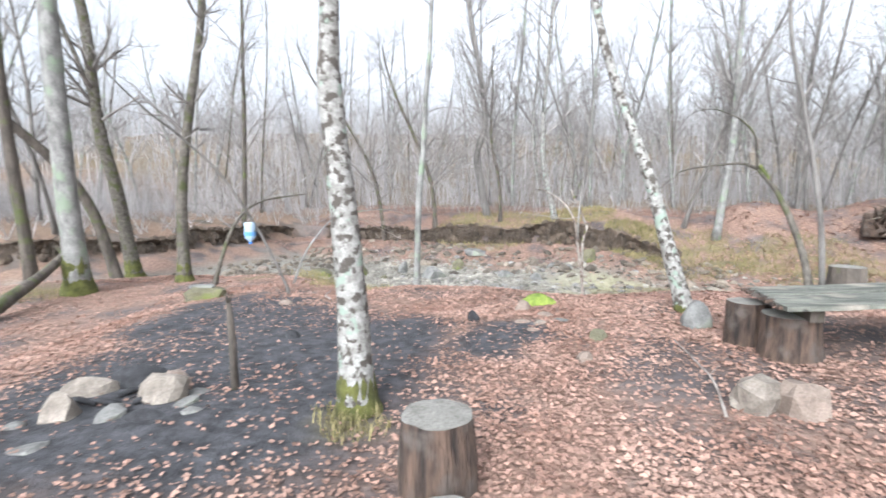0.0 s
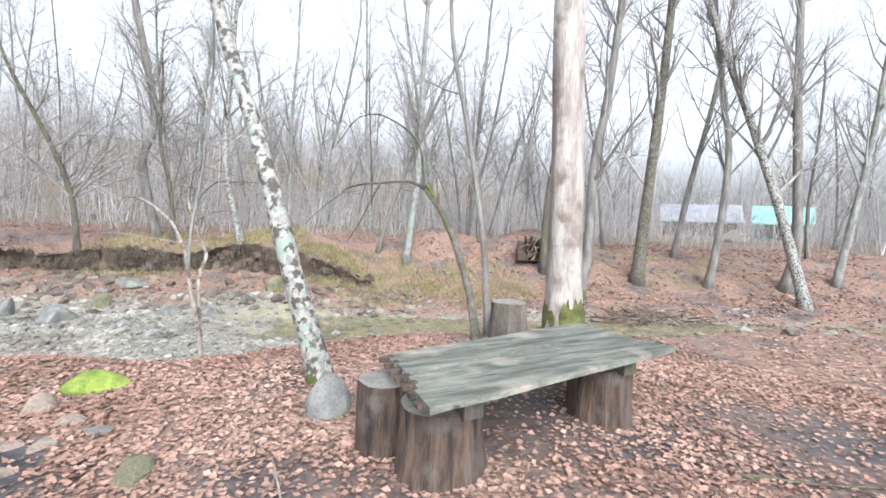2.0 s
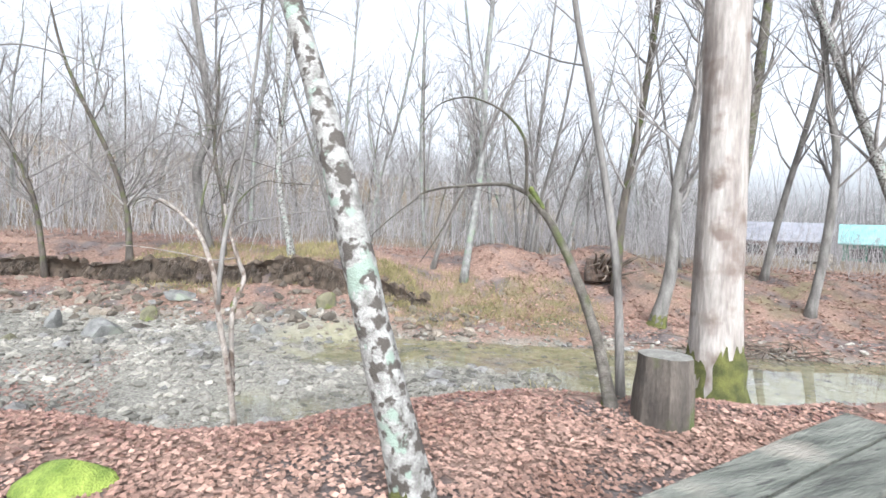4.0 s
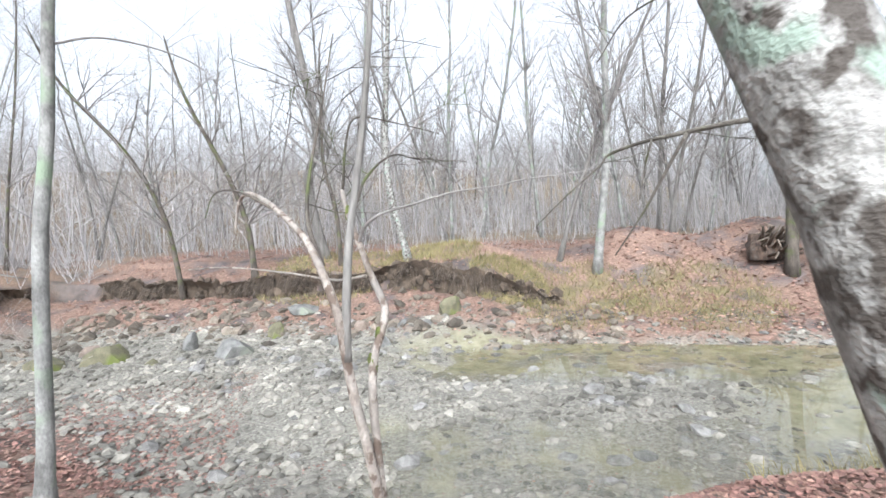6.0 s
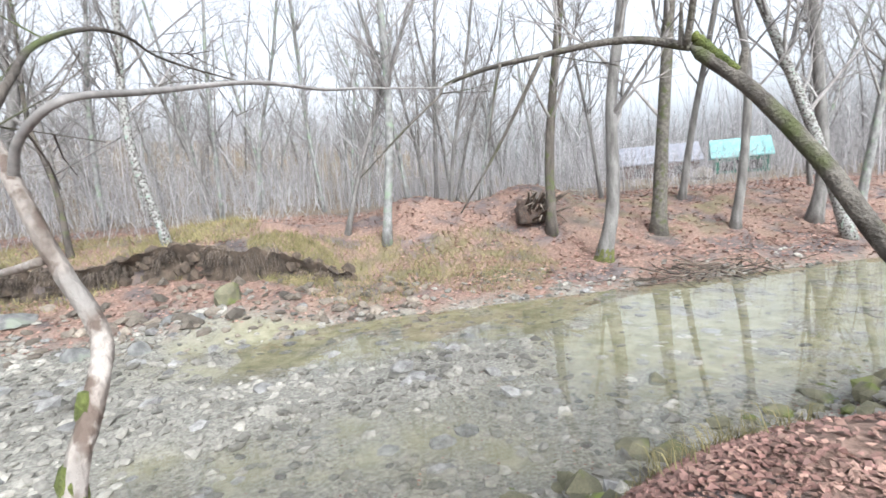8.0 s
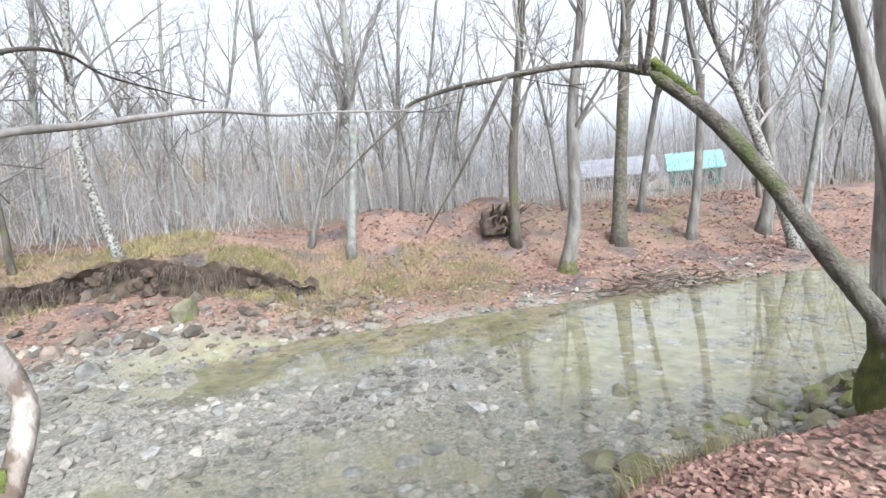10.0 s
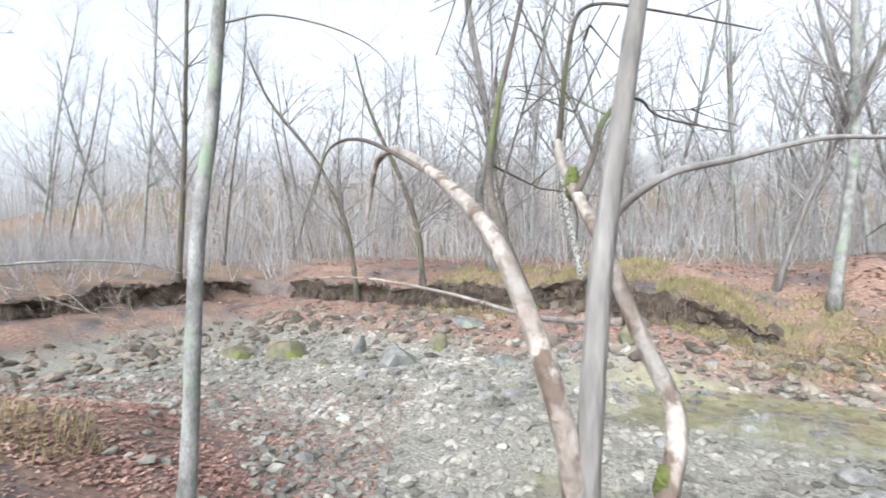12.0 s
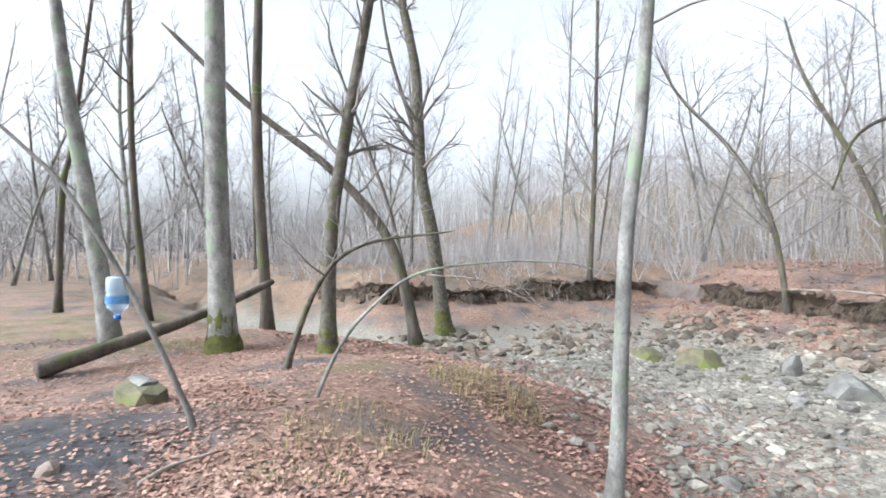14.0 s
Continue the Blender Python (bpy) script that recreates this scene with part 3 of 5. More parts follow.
# leaning sapling from which the water bottle hangs
jt = tree("leaning_sapling", [(-2.58, 8.31, -0.02), (-2.78, 8.08, 0.67), (-3.03, 7.81, 1.35), (-3.28, 7.54, 1.9), (-3.42, 7.38, 2.13), (-3.72, 7.06, 2.52), (-3.9, 6.85, 2.72)], 0.05, M_BARK, "thin leaning sapling by the ash patch", R, top=3.6, twigs=4, start=0.6, reach=0.8, level=1, taper=0.7)

# trees on the camp side, up the creek
tree("beech_tree", [(-7.5, 10.2, -0.3), (-7.55, 10.1, 2.79), (-7.55, 10.07, 5.79)], 0.42, M_LICHEN, "large smooth grey tree with green algae at its foot", R, top=14, twigs=12, moss=0.3, start=0.5, reach=3, base_flare=1.45, sides=16, taper=0.4)
tree("tree", [(-9.98, 12.07, -0.68), (-10.15, 11.89, 3.92), (-10.13, 11.92, 7.27)], 0.29, M_DARKBARK, "dark straight tree with mossy foot", R, top=14, twigs=12, reach=2.4)
tree("tree", [(-5.94, 11.38, -0.23), (-5.91, 11.42, 1.58), (-5.75, 11.60, 3.30), (-5.47, 11.90, 5.59)], 0.27, M_MOSSBARK, "slender mossy tree leaning slightly", R, moss=0.6, top=10, twigs=18, start=0.25, reach=1.6)
tw = tree("leaning_tree", [(-11.80, 18.14, -1.51), (-12.41, 17.48, 1.60), (-13.73, 16.03, 4.11), (-15.70, 13.86, 6.43), (-17.75, 11.63, 9.32)], 0.42, M_DARKBARK, "dark tree leaning far over with mossy bark", R, top=0, twigs=8, start=0.4, reach=1.5, taper=0.65)
tt = tree("twin_tree", [(-12.41, 20.01, -1.79), (-12.71, 19.68, 1.84), (-13.01, 19.35, 4.40), (-13.13, 19.22, 8.03), (-13.47, 18.85, 10.79)], 0.54, M_MOSSBARK, "tall tree with green mossy foot beside the creek", R, moss=0.5, top=13, twigs=18, start=0.4, reach=2.4)
limb(tt, "limb", [(-13.07, 19.30, 5.24), (-13.36, 19.10, 6.46), (-13.96, 18.58, 9.10), (-14.39, 18.29, 12.25), (-14.96, 17.87, 16.54)], 0.11, 0.02, M_MOSSBARK, R, "second stem of the fork", twigs=8, reach=1.5)
tree("tree", [(-9.17, 8.8, -0.35), (-9.47, 8.48, 2.31), (-9.68, 8.24, 4.08), (-9.87, 8.04, 5.94)], 0.32, M_LICHEN, "grey tree at the rim of the ash patch", R, top=13, twigs=14, reach=2.4)
tree("tree", [(-14.66, 10.55, -0.35), (-14.95, 10.24, 3.64), (-15.02, 10.16, 8.5)], 0.22, M_DARKBARK, "thin dark tree by the meadow", R, top=13, twigs=14, reach=2.0)
tree("tree", [(-16.58, 8.66, -0.35), (-16.48, 8.76, 3.16), (-16.32, 8.94, 4.3)], 0.20, M_DARKBARK, "thin dark tree by the meadow", R, top=10, twigs=12, reach=2.0)
tree("low_tree", [(-4.65, 10.00, -0.20), (-4.34, 10.33, 0.95), (-3.94, 10.76, 1.47), (-3.14, 11.64, 1.65)], 0.09, M_MOSSBARK, "crooked dark low tree with spreading limbs", R, top=0, twigs=9, start=0.5, reach=1.5, level=1, taper=0.7)

# trees on the far bank
for line, dia, bark, label in (
    ([(12.19, 22.71, -0.5), (12.61, 22.43, 4.23), (12.65, 22.41, 8.11)], 0.33, M_LICHEN, "pale straight trunk on the far bank"),
    ([(17.12, 16.89, -1.5), (17.34, 16.55, 0.61), (17.38, 16.49, 3.75), (17.61, 16.12, 6.84)], 0.5, M_BARK, "grey curved tree with mossy foot at the water"),
    ([(20.97, 16.95, -1.0), (21.09, 16.74, 2.49), (21.26, 16.38, 7.53)], 0.56, M_MOSSBARK, "tall grey tree clad with ivy"),
    ([(17.58, 19.42, -0.6), (17.66, 19.32, 2.83), (18.04, 18.83, 7.81)], 0.40, M_DARKBARK, "dark tree on a root mound"),
    ([(23.6, 15.2, -1.0), (23.75, 14.9, 1.4), (23.85, 14.75, 4.97), (23.7, 15.1, 7.51)], 0.38, M_BARK, "grey tree on the far bank"),
    ([(25.1, 18.0, 0.0), (25.3, 17.5, 3.32), (25.7, 16.6, 8.31)], 0.33, M_BARK, "slim grey tree on the far bank"),
    ([(26.6, 13.4, -1.1), (26.7, 13.1, 1.36), (26.6, 13.4, 7.41)], 0.52, M_BARK, "stout grey tree on the far bank"),
    ([(29.29, 12.51, -0.9), (29.4, 11.94, 3.0), (29.47, 11.56, 6.0)], 0.36, M_LICHEN, "grey tree on the far bank"),
    ([(25.08, 11.86, -1.6), (24.6, 12.86, 2.33), (23.96, 14.07, 6.48), (23.1, 15.49, 11.16)], 0.45, M_BIRCH, "slim birch leaning over the creek"),
    ([(5.45, 24.97, 0.3), (4.89, 25.06, 2.9), (4.81, 25.08, 5.1), (5.01, 25.05, 7.73)], 0.29, M_BIRCH, "leaning spotted birch above the root bank"),
    ([(2.41, 28.86, 0.4), (1.84, 28.87, 3.72), (2.3, 28.86, 6.01), (1.41, 28.87, 11.94)], 0.42, M_BARK, "leaning grey tree above the root bank"),
    ([(-11.19, 28.07, -0.4), (-10.98, 28.2, 4.67), (-10.89, 28.25, 8.6)], 0.27, M_DARKBARK, "slim dark tree with upswept twigs upstream"),
    ([(4.85, 36.5, 0.0), (4.95, 36.4, 6.3), (5.5, 36.4, 11.5)], 0.27, M_LICHEN, "slim grey tree in the woods"),
    ([(6.7, 35.9, 0.0), (6.2, 35.9, 6.3), (6.5, 35.9, 10.0)], 0.25, M_BIRCH, "leaning spotted birch in the woods"),
    ([(10.0, 35.1, 0.0), (10.1, 35.1, 7.7), (10.4, 35.0, 11.9)], 0.22, M_LICHEN, "slim grey tree in the woods"),
    ([(15.1, 33.5, 0.0), (14.7, 33.8, 6.2), (14.6, 33.8, 12.2)], 0.22, M_LICHEN, "slim grey tree in the woods"),
    ([(21.0, 30.7, 0.0), (21.3, 30.4, 7.5), (21.6, 30.1, 12.1)], 0.28, M_BARK, "slim grey tree in the woods"),
):
    x, y, z = line[0]
    line[0] = (x, y, height(x, y) - 0.05)
    tree("tree", line, dia, bark, label, R, top=17, twigs=24, start=0.22, reach=4.6, base_flare=1.4, group="trees of the far bank", moss=0.35 if dia in (0.5, 0.6) else 0.0, kids=(3, 5), up=0.95)

for line, dia in (([(-0.5, 28.0, 0.0), (-0.7, 28.1, 2.0), (-1.3, 28.0, 4.0), (-2.4, 27.8, 6.5)], 0.26), ([(-3.4, 28.6, 0.0), (-3.9, 28.6, 2.4), (-5.0, 28.2, 5.0), (-6.6, 27.6, 7.2)], 0.22), ([(3.0, 27.2, 0.0), (2.9, 27.3, 2.4), (2.5, 27.4, 4.6), (2.6, 27.5, 7.4)], 0.2)):
    x, y, z = line[0]
    line[0] = (x, y, height(x, y) - 0.05)
    tree("arching_tree", line, dia, M_DARKBARK, "wide-crowned tree with long arching branches above the bank", R, top=9.5, twigs=30, start=0.2, reach=5.4, level=2, droop=0.62, up=0.75, kids=(3, 6), taper=0.75, group="arching trees of the far bank")

# the woods
templates = []
for k in range(8):
    r = random.Random(100 + k)
    h = r.uniform(10, 17)
    lean = (r.uniform(-1.6, 1.6), r.uniform(-1.6, 1.6))
    line = [(0, 0, 0), (lean[0] * 0.3, lean[1] * 0.3, h * 0.25), (lean[0] * 0.9 + r.uniform(-.3, .3), lean[1] * 0.9, h * 0.55), (lean[0] * 1.6, lean[1] * 1.6, h * 0.85)]
    templates.append(tree("tree", line, r.uniform(0.14, 0.27), (M_BARK, M_LICHEN, M_BARK, M_DARKBARK, M_LICHEN)[k % 5], "bare winter tree in the woods", r, top=h, twigs=24, start=0.16, reach=h * 0.34, level=2, group="trees of the woods", sides=6, smooth_n=3, up=0.8, kids=(3, 5), taper=0.8))
rw = random.Random(5)
spots = []
for k in range(20000):
    a = radians(rw.uniform(-95, 90))
    d = 12 + 53 * math.sqrt(rw.random())
    x, y = 1.8 + d * math.sin(a), 6 + d * math.cos(a)
    u, v = to_uv(x, y)
    near = (8.5 < v < 26.0 and u > -24) or (v < 27 and -24 < u < -14)
    if near or (v <= 10.5 and (math.hypot(x - 1, y - 4) < 14 or (x > -16 and v > 3 and u < 4))):
        continue
    if v <= 10.5 and (-30 < u < -8 and rw.random() < 0.75):
        continue
    if v > 25.5 and math.hypot(u, v - 8) < 20 and rw.random() < 0.5:
        continue
    if 40 < x < 60 and 20 < y < 40:
        continue
    if d > 22 and radians(57) < a < radians(72):
        continue
    if a < 0 and rw.random() < 0.35:
        continue
    if any((u - p) ** 2 + (v - q) ** 2 < 3.2 for p, q in spots):
        continue
    spots.append((u, v))
    if len(spots) >= 150:
        break
for i, (u, v) in enumerate(spots):
    x, y = to_xy(u, v)
    m = pose(x, y, height(x, y) - 0.1, rw.uniform(-9, 9), rw.uniform(-9, 9), rw.uniform(0, 360))
    t = templates[i] if i < len(templates) else None
    if t:
        t.matrix_basis = m
    else:
        copy_thing(templates[i % len(templates)], m)

# far woods and undergrowth: thin stems past counting
fw = Geo()
for k in range(8200):
    a, d = rw.uniform(-100, 95), 36 + 150 * rw.random() ** 1.2
    if k > 7000:
        a, d = rw.uniform(48, 84), rw.uniform(62, 130)
    elif k > 5000:
        a, d = rw.uniform(-60, 45), rw.uniform(85, 165)
    x, y = 2 + d * math.sin(radians(a)), 6 + d * math.cos(radians(a))
    u, v = to_uv(x, y)
    if (8 < v < 28 and d < 62) or (42 < x < 58 and 20 < y < 38):
        continue
    if 57 < a < 72 and d < 62:
        continue
    z = height(x, y)
    h = rw.uniform(3, 10.5) if k < 5000 else rw.uniform(6, 13)
    lx, ly = rw.gauss(0, 1.9), rw.gauss(0, 1.9)
    r0 = rw.uniform(0.025, 0.08)
    P = [Vector((x + lx * t * t, y + ly * t * t, z + h * t)) for t in (0, 0.4, 0.75, 1)]
    fw.tube(P, [r0, r0 * 0.7, r0 * 0.45, 0.01], 3, False)
    for q in range(13 if d < 90 else 9):
        t = rw.uniform(0.12, 0.97)
        p = Vector((x + lx * t * t, y + ly * t * t, z + h * t))
        b = rw.uniform(0, 6.28)
        ln = rw.uniform(0.8, 3.4) * (1.25 - t)
        w = rw.uniform(0.2, 1.5)
        e = p + Vector((math.cos(b) * ln * w, math.sin(b) * ln * w, ln * rw.uniform(0.1, 1.1)))
        o = len(fw.v)
        s = Vector((-math.sin(b), math.cos(b), 0)) * r0 * 0.3
        fw.v += [p - s, p + s, p + Vector((0, 0, r0 * 0.5)), e]
        fw.f += [(o, o + 1, o + 3), (o + 1, o + 2, o + 3), (o + 2, o, o + 3)]
tagged(new("far_woods", fw.mesh("far_woods", M_HAZEWOOD)), "hazy grey bare winter woods rising on the hillside", "woods", kind="stuff")
us_ = Geo()
for k in range(9000):
    u, v = rw.uniform(-60, 45), rw.uniform(26.5, 62)
    x, y = to_xy(u, v)
    if v < 31 and u > -4:
        continue
    z = height(x, y)
    h = rw.uniform(0.8, 3.4)
    b = rw.uniform(0, 6.28)
    s = rw.uniform(0.1, 1.5)
    p0, p1, p2 = Vector((x, y, z)), Vector((x + math.cos(b) * s * 0.4, y + math.sin(b) * s * 0.4, z + h * 0.5)), Vector((x + math.cos(b) * s, y + math.sin(b) * s, z + h))
    r0 = rw.uniform(0.006, 0.02)
    us_.tube([p0, p1, p2], [r0, r0 * 0.7, 0.003], 3, False)
    for q in range(3):
        w = p1.lerp(p2, rw.random())
        us_.tube([w, w + Vector((rw.uniform(-.4, .4), rw.uniform(-.4, .4), rw.uniform(0, 0.5)))], [r0 * 0.5, 0.002], 3, False)
for k in range(1800):
    u, v = rw.uniform(-60, -22), rw.uniform(3, 27)
    x, y = to_xy(u, v)
    if bank(u, v) < 0.6:
        continue
    z = height(x, y)
    for q in range(4):
        e = Vector((x + rw.uniform(-.9, .9), y + rw.uniform(-.9, .9), z + rw.uniform(0.4, 2.6)))
        us_.tube([(x, y, z), e.lerp(Vector((x, y, z)), 0.4), e], [0.012, 0.008, 0.003], 3, False)
tagged(new("undergrowth", us_.mesh("undergrowth", M_HAZEWOOD)), "tangle of thin bare shrubs and saplings", "shrubs", kind="stuff")

# ---------------------------------------------------------------- rocks


def rock_geo(rnd, sx, sy, sz, flat=0.25, sub=2, rough=0.18, blocky=0.0):
    """An uneven stone, resting on z = 0."""
    bm = bmesh.new()
    bmesh.ops.create_icosphere(bm, subdivisions=sub, radius=1.0)
    k = rnd.uniform(0, 90)
    cut = [Vector((rnd.uniform(-1, 1), rnd.uniform(-1, 1), rnd.uniform(-0.4, 1))).normalized() for _ in range(7)]
    g = Geo()
    for v in bm.verts:
        p = v.co.copy()
        if blocky:
            m = max(abs(p.x), abs(p.y), abs(p.z))
            p = p.lerp(p / m, blocky)
        p *= 1 + rough * noise.noise(p * 1.3 + Vector((k, k, k)))
        for c in cut if blocky < 0.8 else ():
            s = p.dot(c) - 0.74
            if s > 0:
                p -= c * s * 0.85
        p.z = max(p.z, -flat)
        g.v.append(Vector((p.x * sx, p.y * sy, (p.z + flat) * sz)))
    bm.verts.index_update()
    g.f = [tuple(v.index for v in f.verts) for f in bm.faces]
    bm.free()
    return g


def rock(name, x, y, size, material, label, rnd, turn=0.0, tilt=0.0, sink=0.03, category="rock", group="", flat=0.25, blocky=0.0, z=None, sub=2):
    sx, sy, sz = size
    g = rock_geo(rnd, sx / 2, sy / 2, sz / (1 + flat), flat, sub, blocky=blocky)
    ob = new(name, g.mesh(name, material, sub > 2))
    ob.matrix_basis = pose(x, y, (height(x, y) if z is None else z) - sink, tilt, 0, turn)
    return tagged(ob, label, category, group)


RR = random.Random(21)
rock("boulder", 2.78, 5.50, (0.38, 0.34, 0.34), M_BOULDER, "rounded grey-green boulder beside the birch", RR, 20, sub=3, sink=0.05)
rock("stone", 2.24, 3.50, (0.33, 0.27, 0.25), M_PALEROCK, "pale pointed stone on the leaf litter", RR, 32, 14, blocky=0.92)
rock("stone", 2.47, 3.34, (0.30, 0.25, 0.25), M_BROWNROCK, "brown angular stone on the leaf litter", RR, 12, -10, blocky=0.92)
mr = rock("mossy_stone", 1.33, 7.05, (0.52, 0.36, 0.20), M_MOSS, "stone thickly covered in bright green moss", RR, -15, sub=3)
rock("stone", 1.03, 6.55, (0.26, 0.20, 0.17), M_BROWNROCK, "rounded purplish brown stone", RR, 30, sub=3)
for x, y, s, m, lab in (
    (1.25, 6.15, (0.28, 0.18, 0.09), M_BROWNROCK, "flat brown slab in the leaves"), (1.38, 5.95, (0.26, 0.18, 0.06), M_BOULDER, "flat grey slab in the leaves"),
    (1.12, 5.85, (0.18, 0.14, 0.08), M_PALEROCK, "pale tan stone in the leaves"), (0.95, 5.95, (0.24, 0.18, 0.06), M_BROWNROCK, "flat brown slab in the leaves"),
    (1.0, 5.55, (0.22, 0.17, 0.06), M_BROWNROCK, "flat brown slab in the ash"), (1.75, 5.9, (0.20, 0.13, 0.04), M_BOULDER, "thin grey slate in the leaves"),
    (0.36, 6.05, (0.26, 0.17, 0.15), M_CHAR, "charred dark block by the ash"), (1.62, 5.15, (0.34, 0.22, 0.12), M_MOSSROCK, "greenish low stone in the leaves"),
    (1.3, 4.55, (0.2, 0.2, 0.13), M_BROWNROCK, "small brown stone in the leaves"), (0.95, 3.05, (0.17, 0.11, 0.03), M_BOULDER, "flat grey slate in the leaves"),
    (-1.70, 5.55, (0.2, 0.15, 0.13), M_CHAR, "charred wood stub on the ash"), (-2.36, 7.36, (0.22, 0.16, 0.10), M_BROWNROCK, "dark brown stone on the ash"),
    (2.5, 5.9, (0.26, 0.2, 0.05), M_BOULDER, "flat stone beside the birch")):
    rock("stone", x, y, s, m, lab, RR, RR.uniform(0, 180), blocky=0.4)

# ring of stones round the fire place
for x, y, s, m, lab, t in (
    (-2.95, 3.55, (0.26, 0.22, 0.20), M_PALEROCK, "rounded pale fire-ring stone", 10), (-3.0, 4.05, (0.46, 0.20, 0.17), M_PALEROCK, "flat pale fire-ring slab", 20),
    (-2.62, 4.2, (0.44, 0.16, 0.18), M_CHAR, "sooty dark stone of a fire ring", 15), (-2.2, 4.15, (0.26, 0.18, 0.17), M_BROWNROCK, "brown stone of a fire ring", 30),
    (-2.18, 3.85, (0.34, 0.26, 0.20), M_PALEROCK, "pale broken fire-ring stone", 0), (-2.45, 3.5, (0.20, 0.16, 0.11), M_BOULDER, "grey stone of a fire ring", 45),
    (-2.12, 3.45, (0.30, 0.12, 0.09), M_CHAR, "charred stone of a fire ring", 10), (-1.92, 3.75, (0.22, 0.17, 0.06), M_BOULDER, "flat grey fire-ring stone", 70),
    (-1.72, 3.55, (0.15, 0.13, 0.06), M_BOULDER, "flat grey fire-ring stone", 10), (-1.88, 4.05, (0.2, 0.16, 0.05), M_BOULDER, "flat grey fire-ring stone", 35),
    (-3.2, 3.35, (0.16, 0.12, 0.06), M_BOULDER, "small grey stone in the ash", 0), (-2.75, 2.95, (0.24, 0.17, 0.05), M_BOULDER, "flat grey stone in the ash", 20)):
    x, y = -2.45 + (x + 2.45) * 0.82, 3.85 + (y - 3.85) * 0.85
    rock("fire_ring_stone", x, y, tuple(q * 1.12 for q in s), m, lab, RR, t, RR.uniform(-16, 16), blocky=0.65, group="stones of the fire ring", category="stone")
for k in range(4):
    g = Geo()
    a = RR.uniform(0, 3.1)
    ln = RR.uniform(0.16, 0.3)
    g.tube([(0, 0, 0.02), (math.cos(a) * ln * 0.5, math.sin(a) * ln * 0.5, 0.045), (math.cos(a) * ln, math.sin(a) * ln, 0.03)], [0.022, 0.025, 0.015], 7, True, 0.15, RR)
    ob = new("charred_stick", g.mesh("charred_stick", M_CHAR))
    x, y = -2.55 + RR.uniform(-.15, .15), 3.85 + RR.uniform(-.12, .12)
    ob.location = (x, y, height(x, y))
    tagged(ob, "charred stick lying in the fire place", "stick", "charred sticks")

# squared stone block with a slab on it
bx, by = -3.95, 8.2
bl = rock("stone_block", bx, by, (0.62, 0.34, 0.24), M_MOSSROCK, "squared greenish grey stone block on the leaves", RR, 12, blocky=0.85, sink=0.02)
rock("stone_slab", bx - 0.05, by + 0.02, (0.46, 0.26, 0.07), M_BOULDER, "broken flat slab on a stone block", RR, 20, blocky=0.6, z=height(bx, by) + 0.185, sink=0.0)

# ---------------------------------------------------------------- stumps, table, post


def stump(x, y, dia, h, label, rnd, tilt=0.0, turn=0.0, z=None, name="tree_stump", side=None):
    ob = new(name)
    tagged(ob, label, "stump")
    ob.matrix_basis = pose(x, y, (height(x, y) if z is None else z) - 0.04, tilt, 0, turn)
    n, g = 28, Geo()
    k = rnd.uniform(0, 50)
    prof = [1 + 0.12 * noise.noise(Vector((math.cos(6.283 * i / n) * 1.5, math.sin(6.283 * i / n) * 1.5, k))) + rnd.uniform(-0.025, 0.025) for i in range(n)]
    rows = 7
    for j in range(rows):
        t = j / (rows - 1)
        f = 1.10 - 0.10 * t + 0.03 * math.sin(5 * t + k)
        for i in range(n):
            a = 6.283 * i / n
            q = dia / 2 * prof[i] * f * (1 + 0.05 * noise.noise(Vector((math.cos(a) * 4, math.sin(a) * 4, t * 2 + k))))
            g.v.append(Vector((math.cos(a) * q, math.sin(a) * q, t * h)))
    for j in range(rows - 1):
        for i in range(n):
            a, b = j * n + i, j * n + (i + 1) % n
            g.f.append((a, b, b + n, a + n))
    part("bark", g, side or M_STUMPSIDE, ob, "flaking split brown wood", smooth=False)
    g2 = Geo()
    for i in range(n):
        v = g.v[(rows - 1) * n + i]
        g2.v.append(Vector((v.x * 0.995, v.y * 0.995, h)))
    for i in range(n):
        v = g2.v[i]
        g2.v.append(Vector((v.x * 0.5, v.y * 0.5, h + 0.006 + rnd.uniform(-0.004, 0.004))))
    g2.v.append(Vector((0, 0, h + 0.004)))
    for i in range(n):
        j = (i + 1) % n
        g2.f += [(i, j, n + j, n + i), (n + i, n + j, 2 * n)]
    part("cut_top", g2, M_STUMPTOP, ob, "weathered grey sawn top")
    return ob


SR = random.Random(4)
stump(-0.03, 2.62, 0.40, 0.46, "sawn tree stump with split brown sides beside the birch", SR)
stump(0.02, 2.18, 0.30, 0.16, "low rotten stump with a mossy top in the leaves", SR)
stump(5.32, 6.62, 0.42, 0.58, "dark upright log stump at the creek edge", SR, side=M_DARKBARK)

TZ = 0.665
A, B, C, Dd = Vector((2.98, 4.95, TZ)), Vector((2.78, 3.98, TZ)), Vector((4.92, 4.22, TZ)), Vector((4.98, 5.22, TZ))
table = thing("rustic_table", ((A + B + C + Dd) / 4).to_tuple()[:2] + (height(3.9, 4.6),), "weathered grey plank table resting on thick log stumps", "table")
base = table.location


def along(s, t):
    return A.lerp(Dd, s).lerp(B.lerp(C, s), t)


